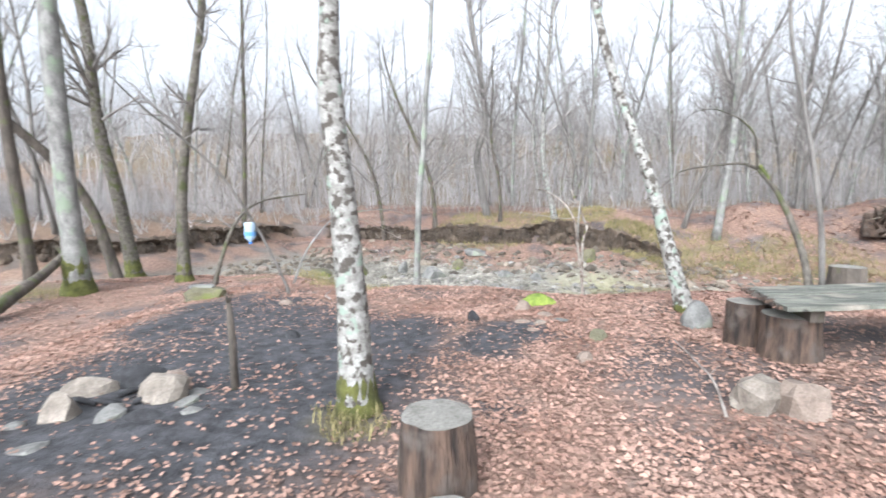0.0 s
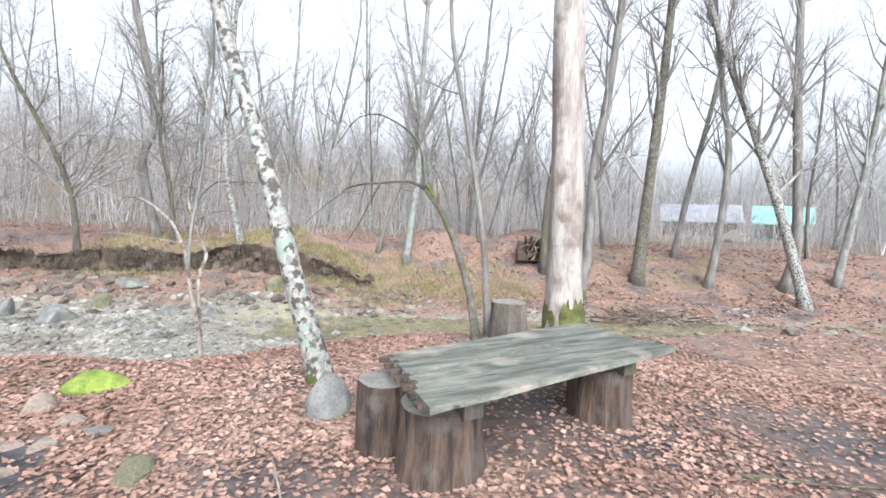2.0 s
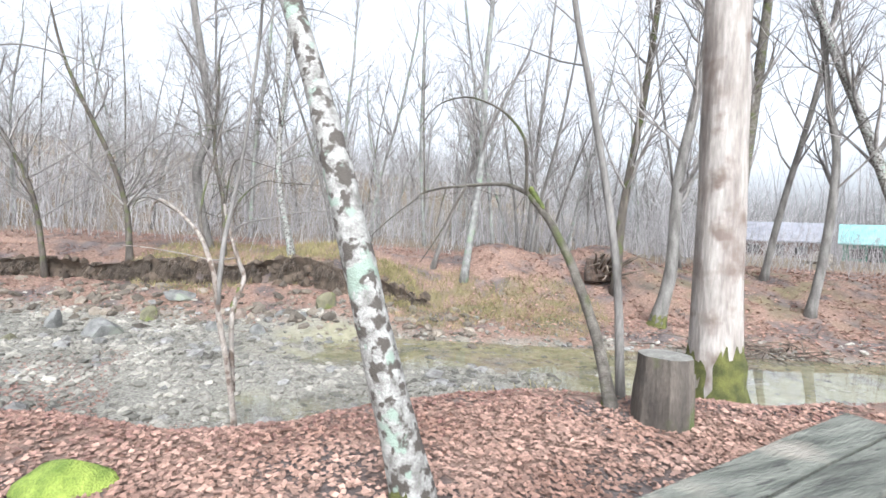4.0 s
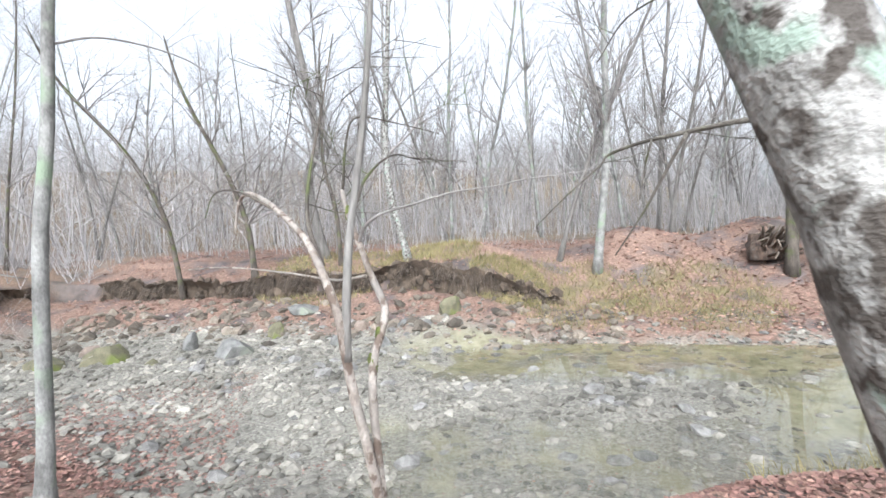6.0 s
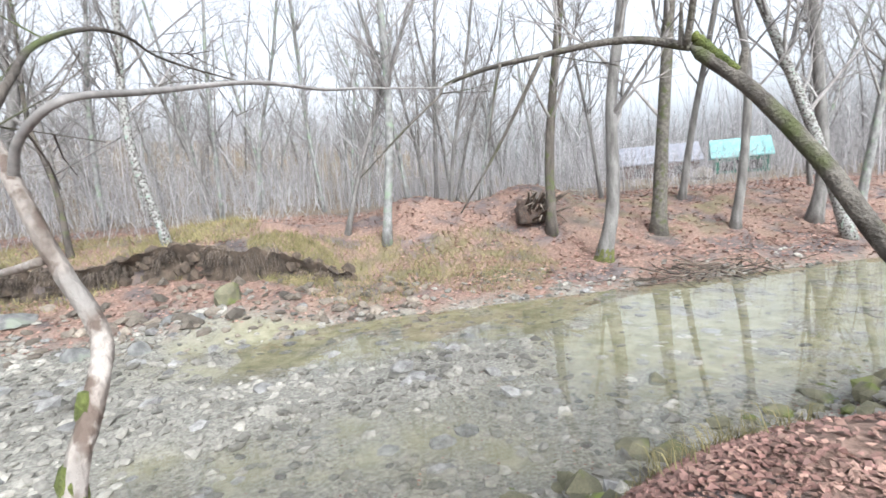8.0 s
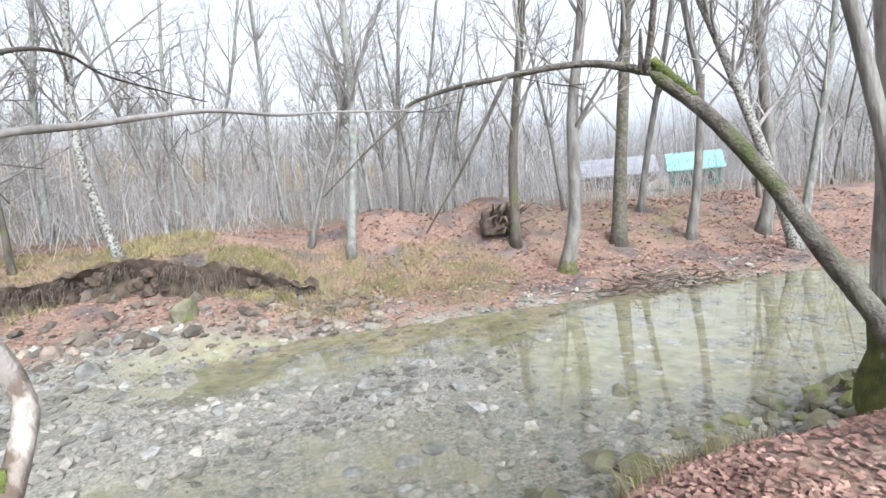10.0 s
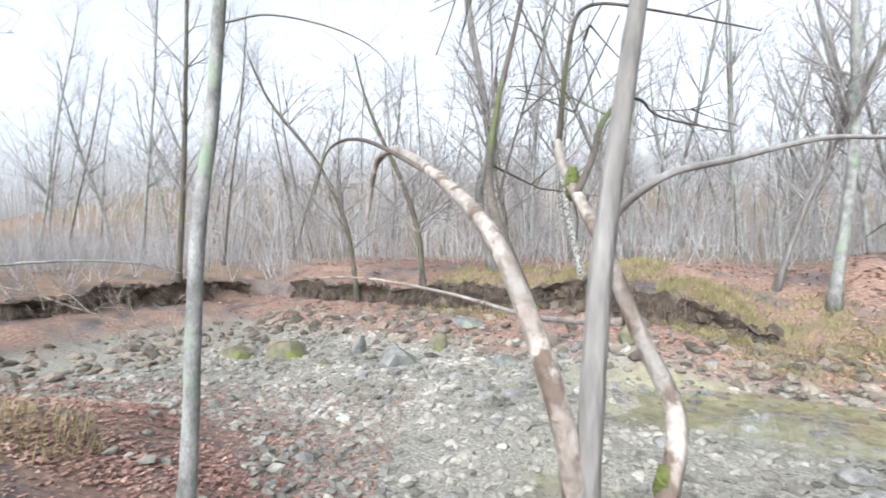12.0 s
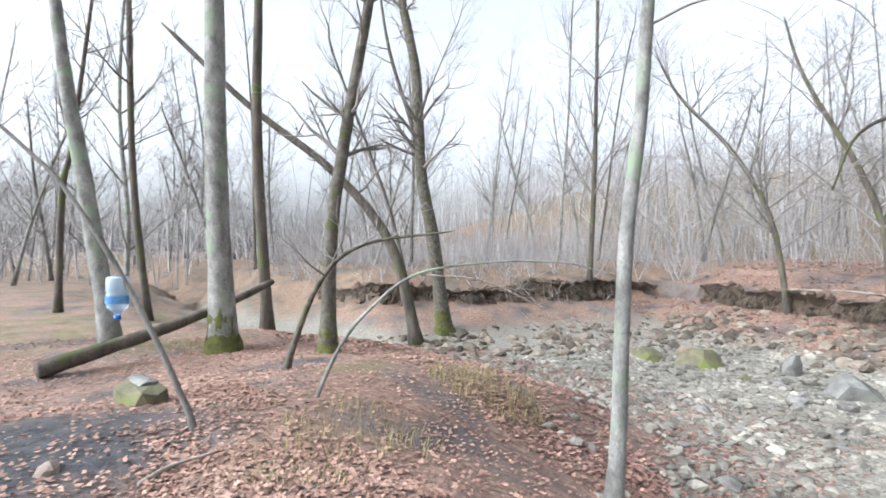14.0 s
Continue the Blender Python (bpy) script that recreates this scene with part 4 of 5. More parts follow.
cuts = (0.0, 0.24, 0.45, 0.72, 1.0)
for k in range(4):
    t0, t1 = cuts[k] + 0.011, cuts[k + 1] - 0.011
    g = Geo()
    n = 14
    dz = SR.uniform(-0.006, 0.006)
    off0, off1 = SR.uniform(-0.012, 0.012), SR.uniform(-0.012, 0.012)
    for i in range(n + 1):
        s = i / n
        s = s + (off0 if i == 0 else off1 if i == n else 0)
        w = 0.004 * math.sin(7 * s + k)
        for t, z in ((t0 + w, -0.036), (t0 + w, 0.0), (t1 + w, 0.0), (t1 + w, -0.036)):
            p = along(s, t)
            g.v.append(p + Vector((0, 0, z + dz + 0.006 * noise.noise(p * 2.0))) - base)
    for i in range(n):
        for q in range(4):
            a, b = i * 4 + q, i * 4 + (q + 1) % 4
            g.f.append((a, a + 4, b + 4, b))
    g.f += [(0, 1, 2, 3), (n * 4 + 3, n * 4 + 2, n * 4 + 1, n * 4)]
    part("plank", g, M_PLANK, table, smooth=False)
# ragged battens under the jagged end
for k in range(7):
    t = 0.06 + k * 0.135
    g = Geo()
    p = along(-0.012, t) - base
    w = (B - A).normalized()
    d = (Dd - A).normalized()
    for s, hw, z0, z1 in ((0.0, 0.028, -0.03, -0.006), (0.10, 0.034, -0.034, -0.002)):
        for a, z in ((-hw, z0), (-hw, z1), (hw, z1), (hw, z0)):
            g.v.append(p + d * (s - 0.03) + w * a + Vector((0, 0, z)))
    g.f = [(0, 1, 2, 3), (7, 6, 5, 4), (0, 4, 5, 1), (1, 5, 6, 2), (2, 6, 7, 3), (3, 7, 4, 0)]
    part("splintered_end", g, M_STUMPSIDE, table, smooth=False)
for s in (0.14, 0.80):
    g = Geo()
    p, q = along(s, 0.12) - base, along(s, 0.9) - base
    for e in (p, q):
        for a, z in ((-0.06, -0.15), (-0.06, -0.04), (0.06, -0.04), (0.06, -0.15)):
            g.v.append(e + Vector((a, 0, z)))
    g.f = [(0, 1, 2, 3), (7, 6, 5, 4), (0, 4, 5, 1), (1, 5, 6, 2), (2, 6, 7, 3), (3, 7, 4, 0)]
    part("crossbeam", g, M_DARKBARK, table, smooth=False)
for s, t, d in ((0.10, 0.62, 0.46), (0.80, 0.62, 0.46)):
    p = along(s, t)
    st = stump(p.x, p.y, d, TZ - 0.14 - height(p.x, p.y) + 0.04, "log leg", SR, name="log_leg")
    st.parent = table
    st.location = st.location - base
    for key in ("label", "category"):
        del st[key]
stump(2.93, 4.78, 0.36, 0.47, "sawn log stool pushed against the table end", SR)

# upright stick by the fire, posts, loose sticks
g = Geo()
g.tube([(0, 0, -0.08), (0.0, 0.0, 0.4), (-0.02, 0.01, 0.72)], [0.034, 0.03, 0.022], 9, True, 0.08, SR)
for a in (0, 1, 2):
    g.tube([(-0.02, 0.01, 0.70), (-0.02 + 0.03 * math.cos(a * 2.1), 0.01 + 0.03 * math.sin(a * 2.1), 0.80)], [0.012, 0.006], 5)
ob = new("fire_post", g.mesh("fire_post", M_DARKBARK))
ob.location = (-1.73, 4.04, height(-1.73, 4.04))
tagged(ob, "upright dark stick driven in beside the fire ring", "post")


def stick(name, pts, r, material, label, rnd, twigs=0):
    x, y, z = pts[0]
    g = Geo()
    fine = smooth_line([(a - x, b - y, c - z) for a, b, c in pts], 4)
    g.tube(fine, [r * (1 - 0.5 * i / (len(fine) - 1)) for i in range(len(fine))], 7, True, 0.08, rnd)
    for k in range(twigs):
        sprout(g, fine[rnd.randint(1, len(fine) - 2)], (rnd.uniform(-1, 1), rnd.uniform(-1, 1), rnd.uniform(0, 0.6)), 0.3, r * 0.4, 0, rnd, 3)
    ob = new(name, g.mesh(name, material))
    ob.location = (x, y, z)
    return tagged(ob, label, "stick" if r < 0.06 else "log")


def lay(pts, r):
    return [(x, y, height(x, y) + h + r) for x, y, h in pts]


stick("fallen_log", [(-7.1, 7.6, -0.22), (-7.3, 8.3, -0.08), (-7.62, 9.5, 0.18), (-7.95, 10.6, 0.5), (-8.2, 11.4, 0.78)], 0.125, M_DARKBARK, "dark fallen log with a raised broken end", SR, 2)
stick("fallen_branch", lay([(-1.78, 7.75, 0), (-1.9, 7.95, 0.02), (-1.88, 8.25, 0.05)], 0.015), 0.016, M_PALE, "pale broken branch on the leaves", SR)
stick("fallen_branch", lay([(1.95, 3.35, 0), (2.15, 3.9, 0.01), (2.2, 4.3, 0.03), (2.28, 4.9, 0.02)], 0.01), 0.012, M_PALE, "thin grey branch lying on bare soil", SR, 3)
stick("fallen_branch", lay([(4.6, 3.6, 0), (4.9, 3.3, 0.01), (5.3, 3.1, 0)], 0.01), 0.012, M_DARKBARK, "thin fallen branch on the leaves", SR, 2)

# water bottle hung upside down on the sapling
jug = thing("water_bottle", (-3.02, 7.85, 0.86), "clear plastic water bottle hung upside down with blue label", "bottle")
prof = [(0.02, 0.03), (0.022, 0.045), (0.05, 0.07), (0.078, 0.10), (0.08, 0.20), (0.076, 0.215), (0.08, 0.23), (0.08, 0.32), (0.07, 0.34)]
g = Geo()
for r, z in prof:
    for k in range(20):
        a = 6.283 * k / 20
        f = 1 / max(abs(math.cos(a)), abs(math.sin(a))) ** 0.5
        g.v.append(Vector((math.cos(a) * r * f, math.sin(a) * r * f, z)))
for j in range(len(prof) - 1):
    for k in range(20):
        a, b = j * 20 + k, j * 20 + (k + 1) % 20
        g.f.append((a, b, b + 20, a + 20))
g.f.append(tuple((len(prof) - 1) * 20 + k for k in range(20)))
part("body", g, M_PLASTIC, jug)
g = Geo()
for z in (0.13, 0.19):
    for k in range(20):
        a = 6.283 * k / 20
        f = 0.083 / max(abs(math.cos(a)), abs(math.sin(a))) ** 0.5
        g.v.append(Vector((math.cos(a) * f, math.sin(a) * f, z)))
g.f = [(k, (k + 1) % 20, 20 + (k + 1) % 20, 20 + k) for k in range(20)]
part("label_band", g, M_LABEL, jug, "blue printed label band")
g = Geo()
g.tube([(0, 0, 0), (0, 0, 0.035)], [0.028, 0.026], 14)
part("cap", g, M_CAP, jug, "blue screw cap")
g = Geo()
g.tube([(0, 0, 0.34), (0.01, 0.0, 0.45), (0.03, 0.02, 0.55)], [0.003] * 3, 5)
part("cord", g, M_TWIG, jug)

# ---------------------------------------------------------------- cabins beyond the trees


def cabin(name, at, turn, w, d, h, rh, wall, roof, label):
    ob = thing(name, at, label, "cabin")
    ob.rotation_euler = (0, 0, radians(turn))

    def box(n, x0, x1, y0, y1, z0, z1, m, lab="", parent=None):
        g = Geo()
        g.v = [Vector(p) for p in ((x0, y0, z0), (x1, y0, z0), (x1, y1, z0), (x0, y1, z0), (x0, y0, z1), (x1, y0, z1), (x1, y1, z1), (x0, y1, z1))]
        g.f = [(3, 2, 1, 0), (4, 5, 6, 7), (0, 1, 5, 4), (1, 2, 6, 5), (2, 3, 7, 6), (3, 0, 4, 7)]
        return part(n, g, m, parent or ob, lab, smooth=False)

    rows = 9
    for k in range(rows):
        z0, z1 = h * k / rows, h * (k + 1) / rows - 0.02
        box("board", -w / 2 - 0.01 * (k % 2), w / 2, -d / 2 - 0.01 * (k % 2), d / 2, z0 - (0.6 if k == 0 else 0), z1, wall)
    for sgn in (-1, 1):
        g = Geo()
        o = 0.35
        y0, z0 = sgn * (d / 2 + o), h - o * rh / (d / 2)
        for dz in (0, 0.12):
            for x in (-w / 2 - o, w / 2 + o):
                g.v += [Vector((x, y0, z0 + dz)), Vector((x, 0, h + rh + dz))]
        g.f = [(0, 1, 3, 2), (6, 7, 5, 4), (0, 2, 6, 4), (1, 5, 7, 3), (0, 4, 5, 1), (2, 3, 7, 6)]
        part("roof", g, roof, ob, smooth=False)
    for sgn in (-1, 1):
        g = Geo()
        x = sgn * (w / 2 - 0.03)
        for dx in (0, 0.06):
            g.v += [Vector((x - dx, -d / 2, h - 0.02)), Vector((x - dx, d / 2, h - 0.02)), Vector((x - dx, 0, h + rh - 0.05))]
        g.f = [(0, 1, 2), (5, 4, 3), (0, 3, 4, 1), (1, 4, 5, 2), (2, 5, 3, 0)]
        part("gable", g, wall, ob, smooth=False)
    for x in (-w * 0.28, w * 0.25):
        box("window", x - 0.5, x + 0.5, -d / 2 - 0.06, -d / 2 + 0.02, h * 0.4, h * 0.75, M_DARK)
    box("door", -0.5, 0.45, -d / 2 - 0.07, -d / 2 + 0.02, 0, h * 0.8, M_DARK)
    return ob


cabin("cabin", (50.2, 32.4, height(50.2, 32.4) - 0.7), -55, 6.6, 4.6, 2.2, 1.5, M_WALLBROWN, M_ROOFGREY, "brown timber cabin with grey roof among the trees")
cabin("cabin", (53.4, 26.2, height(53.4, 26.2) - 0.7), -64, 4.2, 4.0, 2.3, 1.4, M_WALLGREEN, M_ROOFTEAL, "green wooden cabin with a teal metal roof")
rock("boulder", 44.5, 25.5, (3.0, 2.0, 1.1), M_PALEROCK, "large pale boulder near the cabins", RR, 20)

# ---------------------------------------------------------------- far bank: roots, boulders, uprooted stump
rt = random.Random(8)
BANKLINE = []
for i in range(300):
    u = -1.6 - 0.065 * i
    v = next((22 + 0.05 * k for k in range(80) if bank(u, 22 + 0.05 * k) > 0), None)
    if v:
        BANKLINE.append((u, v, 0.0, 1.0))
for i in range(210):
    v = 22.6 - 0.075 * i
    u = next((-18.5 - 0.05 * k for k in range(400) if bank(-18.5 - 0.05 * k, v) > 0), None)
    if u:
        BANKLINE.append((u, v, -1.0, 0.0))
g = Geo()
for k in range(5600):
    u, v, nu_, nv_ = rt.choice(BANKLINE)
    if u > -3.5 and rt.random() < 0.6 or noise.noise(Vector((u / 1.1, v / 1.1, 3))) < -0.15:
        continue
    o = rt.uniform(-0.05, 0.3)
    x, y = to_xy(u + nu_ * o, v + nv_ * o)
    z = height(*to_xy(u + nu_ * 0.5, v + nv_ * 0.5)) + rt.uniform(-0.25, 0.03)
    o = rt.uniform(0.1, 0.5)
    dx, dy = to_xy(rt.uniform(-0.3, 0.3) - nu_ * o, rt.uniform(-0.3, 0.3) - nv_ * o)
    ln = rt.uniform(0.15, 0.75)
    p0 = Vector((x, y, z))
    g.tube([p0, p0 + Vector((dx * 0.6, dy * 0.6, -ln * 0.3)), p0 + Vector((dx, dy, -ln))], [rt.uniform(0.006, 0.02), 0.008, 0.003], 3, False)
tagged(new("hanging_roots", g.mesh("hanging_roots", M_ROOT)), "fringe of dark roots hanging from the cut bank", "roots", kind="stuff")
g = Geo()
for i, (u, v, nu_, nv_) in enumerate(BANKLINE):
    zt = height(*to_xy(u + nu_ * 0.5, v + nv_ * 0.5))
    zb = height(*to_xy(u - nu_ * 0.1, v - nv_ * 0.1)) - 0.1
    for j in range(8):
        t = j / 7
        o = -0.06 + 0.24 * math.sin(t * 3.14) * (1 if t > 0.4 else 0.6) - 0.16 * t + 0.22 * noise.noise(Vector((u * 1.1, v * 1.1, t * 2))) + 0.15 * noise.noise(Vector((u * 3.3, v * 3.3, t * 5)))
        x, y = to_xy(u + nu_ * o, v + nv_ * o)
        g.v.append(Vector((x, y, zb + (zt - 0.02 - zb) * t + (0.14 * noise.noise(Vector((u * 2.6, v * 2.6, 4))) if j == 7 else 0))))
for i in range(len(BANKLINE) - 1):
    if math.hypot(BANKLINE[i + 1][0] - BANKLINE[i][0], BANKLINE[i + 1][1] - BANKLINE[i][1]) > 1.2:
        continue
    for j in range(7):
        a = i * 8 + j
        g.f.append((a, a + 8, a + 9, a + 1))
tagged(new("cut_bank", g.mesh("cut_bank", M_BANK)), "dark undercut earth bank of the creek", "bank", kind="structure")

clods = [rock_geo(rt, 0.5, rt.uniform(0.35, 0.5), rt.uniform(0.3, 0.5), 0.4, 1, 0.7, 0.1) for _ in range(5)]
cg = Geo()
for k in range(900):
    u, v, nu_, nv_ = rt.choice(BANKLINE)
    t = rt.random()
    o = -0.12 + 0.42 * t + rt.uniform(-0.1, 0.1)
    zt, zb = height(*to_xy(u + nu_ * 0.5, v + nv_ * 0.5)), height(*to_xy(u - nu_ * 0.1, v - nv_ * 0.1))
    x, y = to_xy(u + nu_ * o, v + nv_ * o)
    z = zb + (zt - zb) * t - 0.08
    s = 0.18 + 0.42 * rt.random() ** 2
    a = rt.uniform(0, 6.283)
    c, d = math.cos(a) * s, math.sin(a) * s
    src = clods[k % 5]
    cg.add([(x + p.x * c - p.y * d, y + p.x * d + p.y * c, z + p.z * s) for p in src.v], src.f)
tagged(new("earth_clods", cg.mesh("earth_clods", M_BANK, False)), "dark crumbling clods of earth and turf along the cut bank", "earth", kind="stuff")

for x, y, s, m, lab in (
    (1.43, 24.3, (1.5, 1.0, 0.5), M_BOULDER, "flat grey slab below the root bank"), (-0.53, 21.45, (1.6, 1.2, 0.8), M_BOULDER, "angular pale grey boulder on the gravel"),
    (-1.9, 22.6, (0.6, 0.45, 0.9), M_BOULDER, "pale upright boulder at the creek side"), (-3.95, 21.95, (1.6, 1.1, 0.8), M_MOSSROCK, "mossy boulder at the creek side"),
    (-5.5, 21.95, (1.7, 1.1, 0.7), M_MOSSROCK, "low boulder under yellow-green moss"), (-4.7, 22.9, (0.8, 0.6, 0.6), M_BROWNROCK, "brown boulder on the rubble"),
    (6.05, 21.3, (0.9, 0.8, 0.85), M_MOSSROCK, "round boulder covered in yellow-green moss"), (0.6, 22.9, (0.7, 0.6, 0.7), M_MOSSROCK, "mossy stone by the creek"),
    (3.77, 20.6, (0.75, 0.55, 0.55), M_BOULDER, "dark grey stone by the creek"), (2.6, 21.2, (1.0, 0.7, 0.5), M_BOULDER, "flat grey stone by the creek"), (4.6, 21.6, (0.7, 0.5, 0.4), M_BOULDER, "grey stone by the creek"),
    (5.2, 21.0, (0.55, 0.4, 0.35), M_BOULDER, "grey stone by the creek"), (3.3, 22.2, (0.7, 0.6, 0.5), M_BROWNROCK, "brown stone by the creek"), (-2.6, 21.2, (0.55, 0.5, 0.35), M_MOSSROCK, "mossy stone by the creek"),
    (13.5, 14.9, (0.9, 0.5, 0.3), M_MOSSROCK, "low mossy stone in the water"), (-7.4, 22.6, (1.0, 0.7, 0.45), M_PALEROCK, "pale stone at the creek side"), (-8.6, 23.6, (0.9, 0.8, 0.5), M_BROWNROCK, "brown stone at the creek side"),
    (8.8, 9.7, (0.6, 0.5, 0.35), M_MOSSROCK, "mossy stone at the water edge"), (9.6, 11.0, (0.8, 0.45, 0.3), M_MOSSROCK, "flat mossy stone at the water edge")):
    rock("boulder", x, y, tuple(q * 0.8 for q in s), m, lab, RR, RR.uniform(-30, 30), RR.uniform(-12, 12), blocky=0.7, sink=0.12, group="boulders of the far bank")

tal = Geo()
lumps = [rock_geo(rt, 0.5, rt.uniform(0.3, 0.5), rt.uniform(0.25, 0.45), 0.25, 1, 0.4, 0.5) for _ in range(6)]
for k in range(1100):
    u, v = rt.uniform(-19, 0.5), rt.triangular(19.4, 23.5, 21.3)
    if k > 600:
        u, v = rt.uniform(-20.5, -16.5), rt.uniform(9, 22)
    x, y = to_xy(u, v)
    s = 0.10 + 0.5 * rt.random() ** 2.6
    t = rt.uniform(0, 6.283)
    c, d = math.cos(t) * s, math.sin(t) * s
    z = height(x, y) - 0.05 * s
    src = lumps[k % 6]
    tl = rt.uniform(-0.4, 0.4)
    tal.add([(x + p.x * c - p.y * d, y + p.x * d + p.y * c, z + (p.z + p.x * tl) * s) for p in src.v], src.f)
tagged(new("talus_rubble", tal.mesh("talus_rubble", M_TALUS, False)), "grey and brown rubble stones at the foot of the bank", "stones", kind="stuff")

eg = Geo()
for k in range(240):
    u, v = rt.uniform(-1.0, 9.0), 0
    v = edge(u) + rt.uniform(1.1, 3.6)
    x, y = to_xy(u, v)
    s = 0.10 + 0.5 * rt.random() ** 2.4
    t = rt.uniform(0, 6.283)
    c, d = math.cos(t) * s, math.sin(t) * s
    src = lumps[k % 6]
    z = height(x, y) - 0.04 * s
    eg.add([(x + p.x * c - p.y * d, y + p.x * d + p.y * c, z + p.z * s) for p in src.v], src.f)
tagged(new("edge_stones", eg.mesh("edge_stones", M_MOSSROCK, False)), "mossy brown stones along the near water edge", "stones", kind="stuff")

ux, uy = 17.6, 20.3
up = thing("uprooted_stump", (ux, uy, height(ux, uy)), "dark upturned root plate of a fallen tree", "stump")
g = rock_geo(rt, 1.0, 0.6, 0.85, 0.3, 3, 0.9, 0.3)
part("root_plate", g, M_STUMPSIDE, up)
for k in range(26):
    g = Geo()
    p = Vector((rt.uniform(-1, 1), rt.uniform(-0.7, 0), rt.uniform(0.1, 1.1)))
    g.tube([p * 0.6, p + Vector((rt.uniform(-.3, .3), -0.3, 0.1)), p * 1.3 + Vector((rt.uniform(-.4, .4), -0.4, rt.uniform(-.4, .3)))], [0.07, 0.04, 0.012], 5)
    part("root", g, M_ROOT, up)

# brush heap of driftwood at the far water edge
g = Geo()
for k in range(170):
    u, v = rt.gauss(9.3, 1.3), rt.gauss(21.0, 0.45)
    x, y = to_xy(u, v)
    z = height(x, y) + abs(rt.gauss(0, 0.22))
    a, ln = rt.uniform(0, 6.28), rt.uniform(0.3, 1.1)
    g.tube([(x, y, z), (x + math.cos(a) * ln, y + math.sin(a) * ln, z + rt.uniform(-0.15, 0.3))], [rt.uniform(0.01, 0.035), 0.006], 4)
tagged(new("driftwood_heap", g.mesh("driftwood_heap", M_ROOT)), "tangled heap of grey driftwood and roots", "driftwood", kind="stuff")

# ---------------------------------------------------------------- litter: leaves, gravel, grass


def leaf(g, p, s, rnd, lift=1.0):
    a = rnd.uniform(0, 6.283)
    c, d = math.cos(a), math.sin(a)
    w = s * rnd.uniform(0.28, 0.45)
    t1, t2 = rnd.uniform(-0.35, 0.5) * s * lift, rnd.uniform(-0.2, 0.35) * s * lift
    o = len(g.v)
    x, y, z = p
    z += 0.008 + 0.15 * s * rnd.random()
    g.v += [(x - c * s * 0.5, y - d * s * 0.5, z + max(0, t2)), (x + d * w, y - c * w, z + max(0, t1)), (x + c * s * 0.55, y + d * s * 0.55, z + abs(t2) * 0.6), (x - d * w, y + c * w, z + max(0, -t1))]
    g.f += [(o, o + 1, o + 2), (o, o + 2, o + 3)]


lr = random.Random(31)
lg, lgr = Geo(), Geo()
count = 0
while count < 330000:
    if lr.random() < 0.10:
        x, y = lr.uniform(-12, 0.5), lr.uniform(11.5, 19)
        s = lr.uniform(0.05, 0.085)
    elif lr.random() < 0.5:
        x, y = lr.uniform(-5, 7.5), lr.uniform(1.2, 9.2)
        s = lr.uniform(0.025, 0.052)
    elif lr.random() < 0.6:
        x, y = lr.uniform(-11, 13), lr.uniform(1.0, 13.5)
        s = lr.uniform(0.028, 0.058)
    else:
        u, v = lr.uniform(-23, 26), lr.uniform(20.4, 34)
        x, y = to_xy(u, v)
        s = lr.uniform(0.09, 0.17)
    u, v = to_uv(x, y)
    g0, a0, m0 = zone(x, y, 0)
    keep = (1 - 0.97 * g0) * (1 - 0.90 * a0) * (1 - 0.6 * m0)
    if v > edge(u) + 0.8 and v < 16 and u > -1.5:
        keep = max(keep, 0.3 * sstep(edge(u) + 4, edge(u) + 1.5, v))
    keep *= 0.34 + 0.66 * sstep(-0.2, 0.2, lump(x, y, 1.5, 12) + 0.12)
    if u < -2.5 and -0.2 < bank(u, v) < 0.45:
        keep *= 0.15
    elif u < -1 and -3.0 < bank(u, v) < 0 and v > 14:
        keep = max(keep, 0.75 * sstep(-3.2, -1.4, bank(u, v)))
    if g0 > 0.5 and u < -4.5:
        keep = max(keep, 0.42 * sstep(-4.5, -8, u) + 0.3 * sstep(14.5, 12, v))
    if v > 24:
        keep *= 0.7
    count += 1
    if lr.random() > keep:
        continue
    if v > 14 and u < 0:
        s *= 0.8
    red = (sstep(edge(u) - 1.0, edge(u) + 0.6, v) if v < 16 else 0.25) * 0.8
    leaf(lgr if lr.random() < red else lg, (x, y, height(x, y)), s, lr)
tagged(new("leaf_litter", lg.mesh("leaf_litter", M_LEAF, False)), "dry curled brown beech leaves covering the ground", "leaves", kind="stuff")
tagged(new("leaf_litter", lgr.mesh("leaf_litter", M_LEAFRED, False)), "damp reddish fallen leaves on the slopes", "leaves", kind="stuff")

# gravel and slabs of the bed
sr = random.Random(77)
shapes = []
for k in range(10):
    g = rock_geo(sr, 0.5, sr.uniform(0.28, 0.48), sr.uniform(0.16, 0.38), 0.2, 1, 0.5, 0.45)
    shapes.append(g)
gg = Geo()
for k in range(30000):
    u, v = sr.uniform(-17, 14), sr.uniform(9.6, 22.6)
    x, y = to_xy(u, v)
    if zone(x, y, 0)[0] < 0.4 and sr.random() > 0.12:
        continue
    if sr.random() < 0.82 * silt(x, y):
        continue
    if -7 < u < 2 and sr.random() < 0.6 * min(1.0, 1.6 * pool(u, v)):
        continue
    s = 0.05 + 0.27 * sr.random() ** 3.5
    a = sr.uniform(0, 6.283)
    c, d = math.cos(a) * s, math.sin(a) * s
    z = height(x, y) - 0.03 * s
    tx, ty = sr.uniform(-0.25, 0.25), sr.uniform(-0.25, 0.25)
    src = shapes[k % 10]
    gg.add([(x + p.x * c - p.y * d, y + p.x * d + p.y * c, z + p.z * s + (p.x * tx + p.y * ty) * s) for p in src.v], src.f)
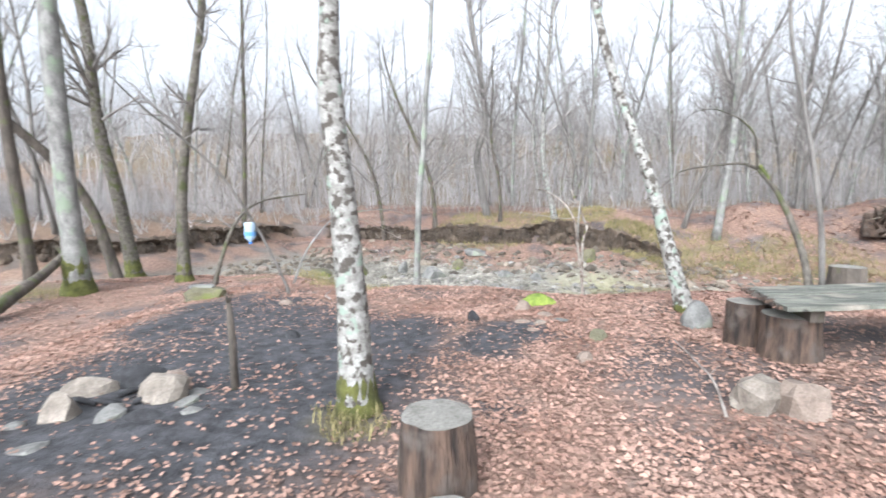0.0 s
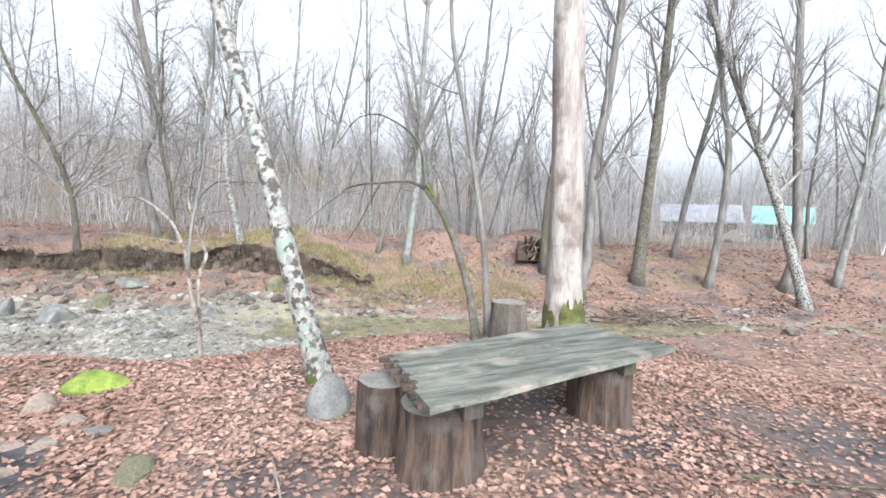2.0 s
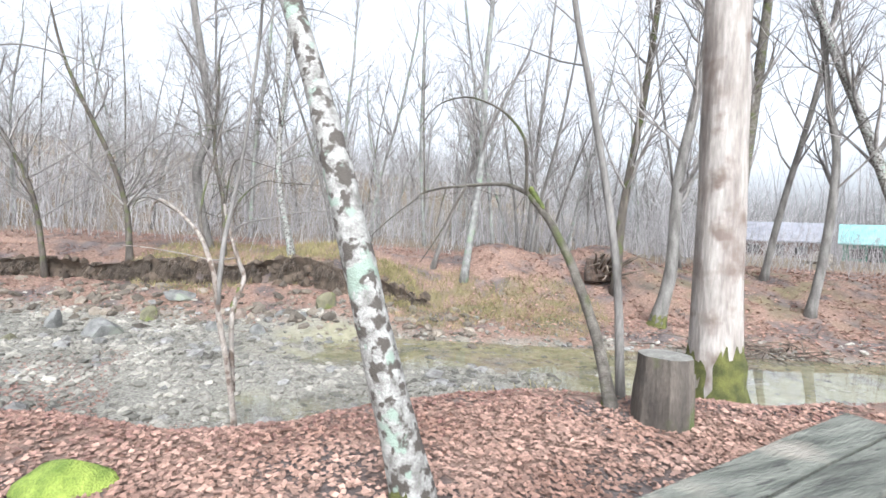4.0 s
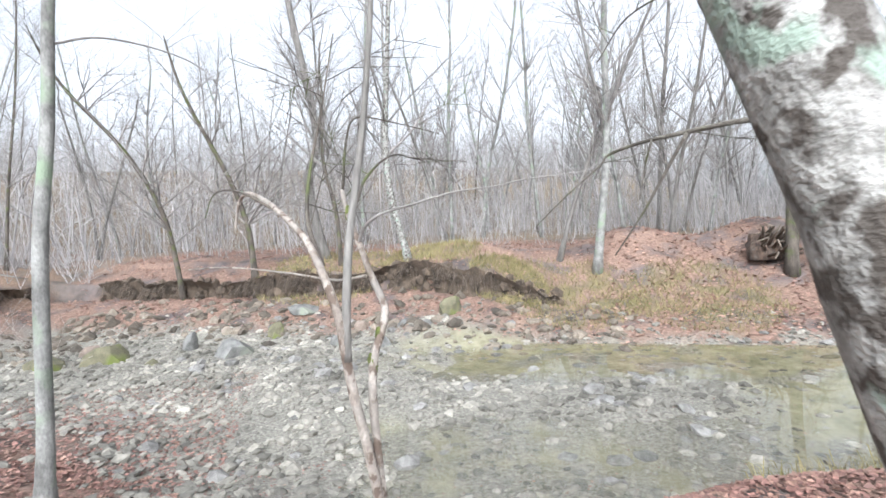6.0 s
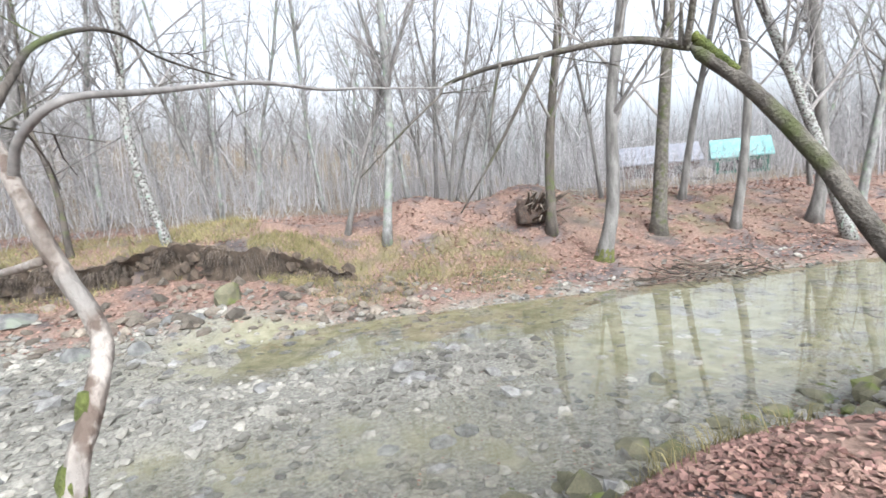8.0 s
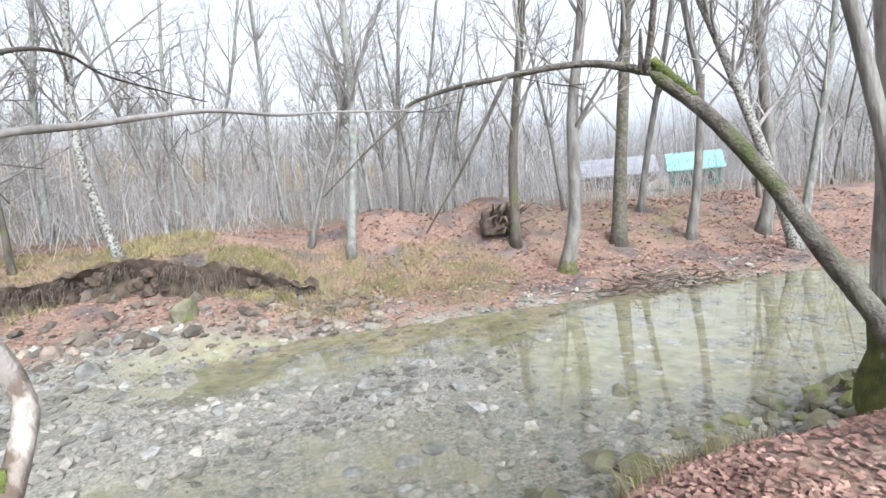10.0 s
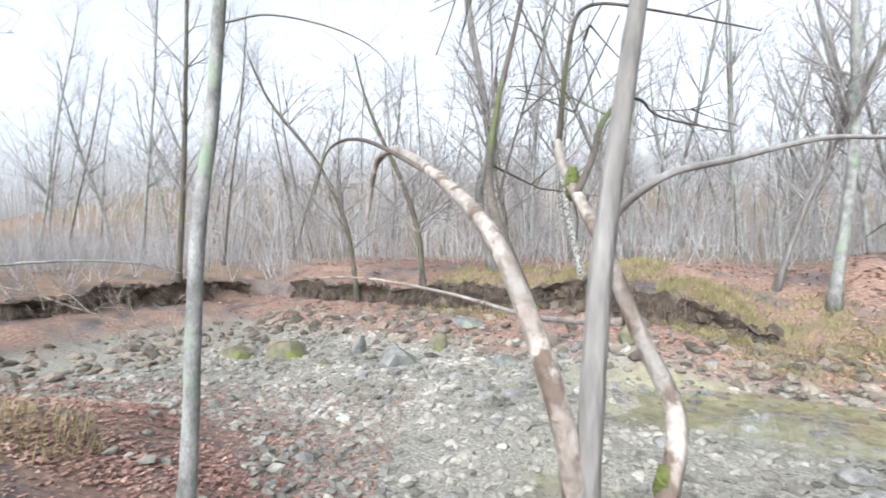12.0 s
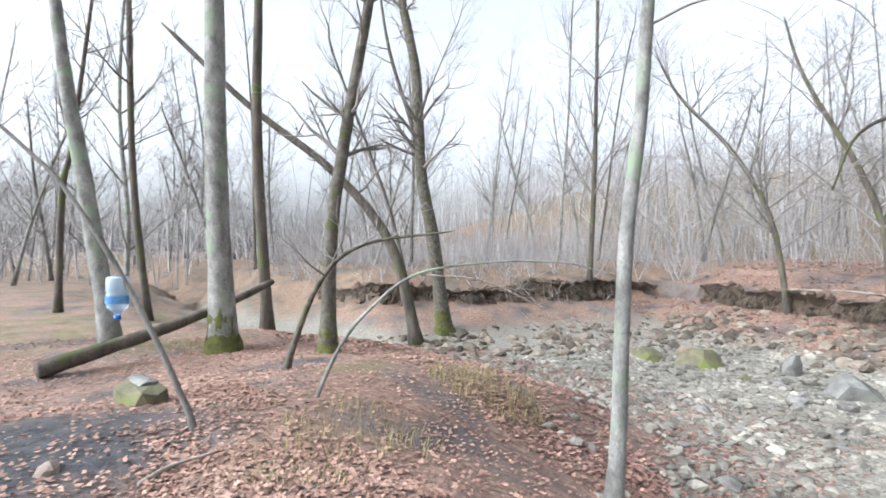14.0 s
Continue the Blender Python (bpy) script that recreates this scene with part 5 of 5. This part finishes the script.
tagged(new("creek_gravel", gg.mesh("creek_gravel", M_STONES, False)), "grey flat creek stones and gravel", "gravel", kind="stuff")
meshes = [s.mesh("creek_stone", M_STONE, False) for s in shapes]
for k in range(190):
    u, v = sr.uniform(-12, 6), sr.uniform(11.2, 21.5)
    x, y = to_xy(u, v)
    if u > 1 and v > 13 and sr.random() < 0.6:
        continue
    s = sr.uniform(0.18, 0.5)
    ob = new("creek_stone", meshes[k % 10])
    ob.matrix_basis = pose(x, y, height(x, y) - 0.02, sr.uniform(-14, 14), sr.uniform(-14, 14), sr.uniform(0, 360)) @ Matrix.Diagonal((s, s, s, 1))
    tagged(ob, "flat grey stone in the creek bed", "stone", "stones of the creek bed")

# tufts of winter grass
tg = Geo()
for cx, cy, rr, n, h in ((-0.6, 3.32, 0.24, 200, 0.11), (-0.75, 3.5, 0.2, 90, 0.10), (4.9, 8.3, 0.3, 120, 0.2), (4.5, 8.2, 0.25, 60, 0.15), (-2.0, 9.5, 0.7, 260, 0.14), (-1.4, 8.6, 0.5, 160, 0.12), (-8.2, 10.0, 0.7, 300, 0.16), (-2.9, 12.0, 0.8, 400, 0.3), (5.2, 8.0, 0.3, 100, 0.2)):
    for k in range(n):
        a, q = sr.uniform(0, 6.283), rr * math.sqrt(sr.random())
        x, y = cx + math.cos(a) * q, cy + math.sin(a) * q
        z = height(x, y)
        b, ln = sr.uniform(0, 6.283), h * sr.uniform(0.5, 1.2)
        ex, ey = math.cos(b) * ln * 0.6, math.sin(b) * ln * 0.6
        o = len(tg.v)
        w = 0.004
        tg.v += [(x - math.sin(b) * w, y + math.cos(b) * w, z), (x + math.sin(b) * w, y - math.cos(b) * w, z), (x + ex * 0.5 + math.sin(b) * w, y + ey * 0.5, z + ln * 0.7), (x + ex * 0.5 - math.sin(b) * w, y + ey * 0.5, z + ln * 0.7), (x + ex, y + ey, z + ln * 0.75)]
        tg.f += [(o, o + 1, o + 2, o + 3), (o + 3, o + 2, o + 4)]
for k in range(8500):
    i = sr.choice((1, 2, 3, 4, 10))
    cx, cy, rr = GRASS_AT[i]
    a, q = sr.uniform(0, 6.283), rr * math.sqrt(sr.random())
    x, y = cx + math.cos(a) * q, cy + math.sin(a) * q
    if to_uv(x, y)[1] < 21.5:
        continue
    z = height(x, y)
    b, ln = sr.uniform(0, 6.283), sr.uniform(0.1, 0.3)
    o = len(tg.v)
    tg.v += [(x - 0.012, y, z), (x + 0.012, y, z), (x + math.cos(b) * ln * 0.6, y + math.sin(b) * ln * 0.6, z + ln)]
    tg.f.append((o, o + 1, o + 2))
tagged(new("grass_tufts", tg.mesh("grass_tufts", M_GRASS, False)), "tufts of yellow-green winter grass", "grass", kind="stuff")
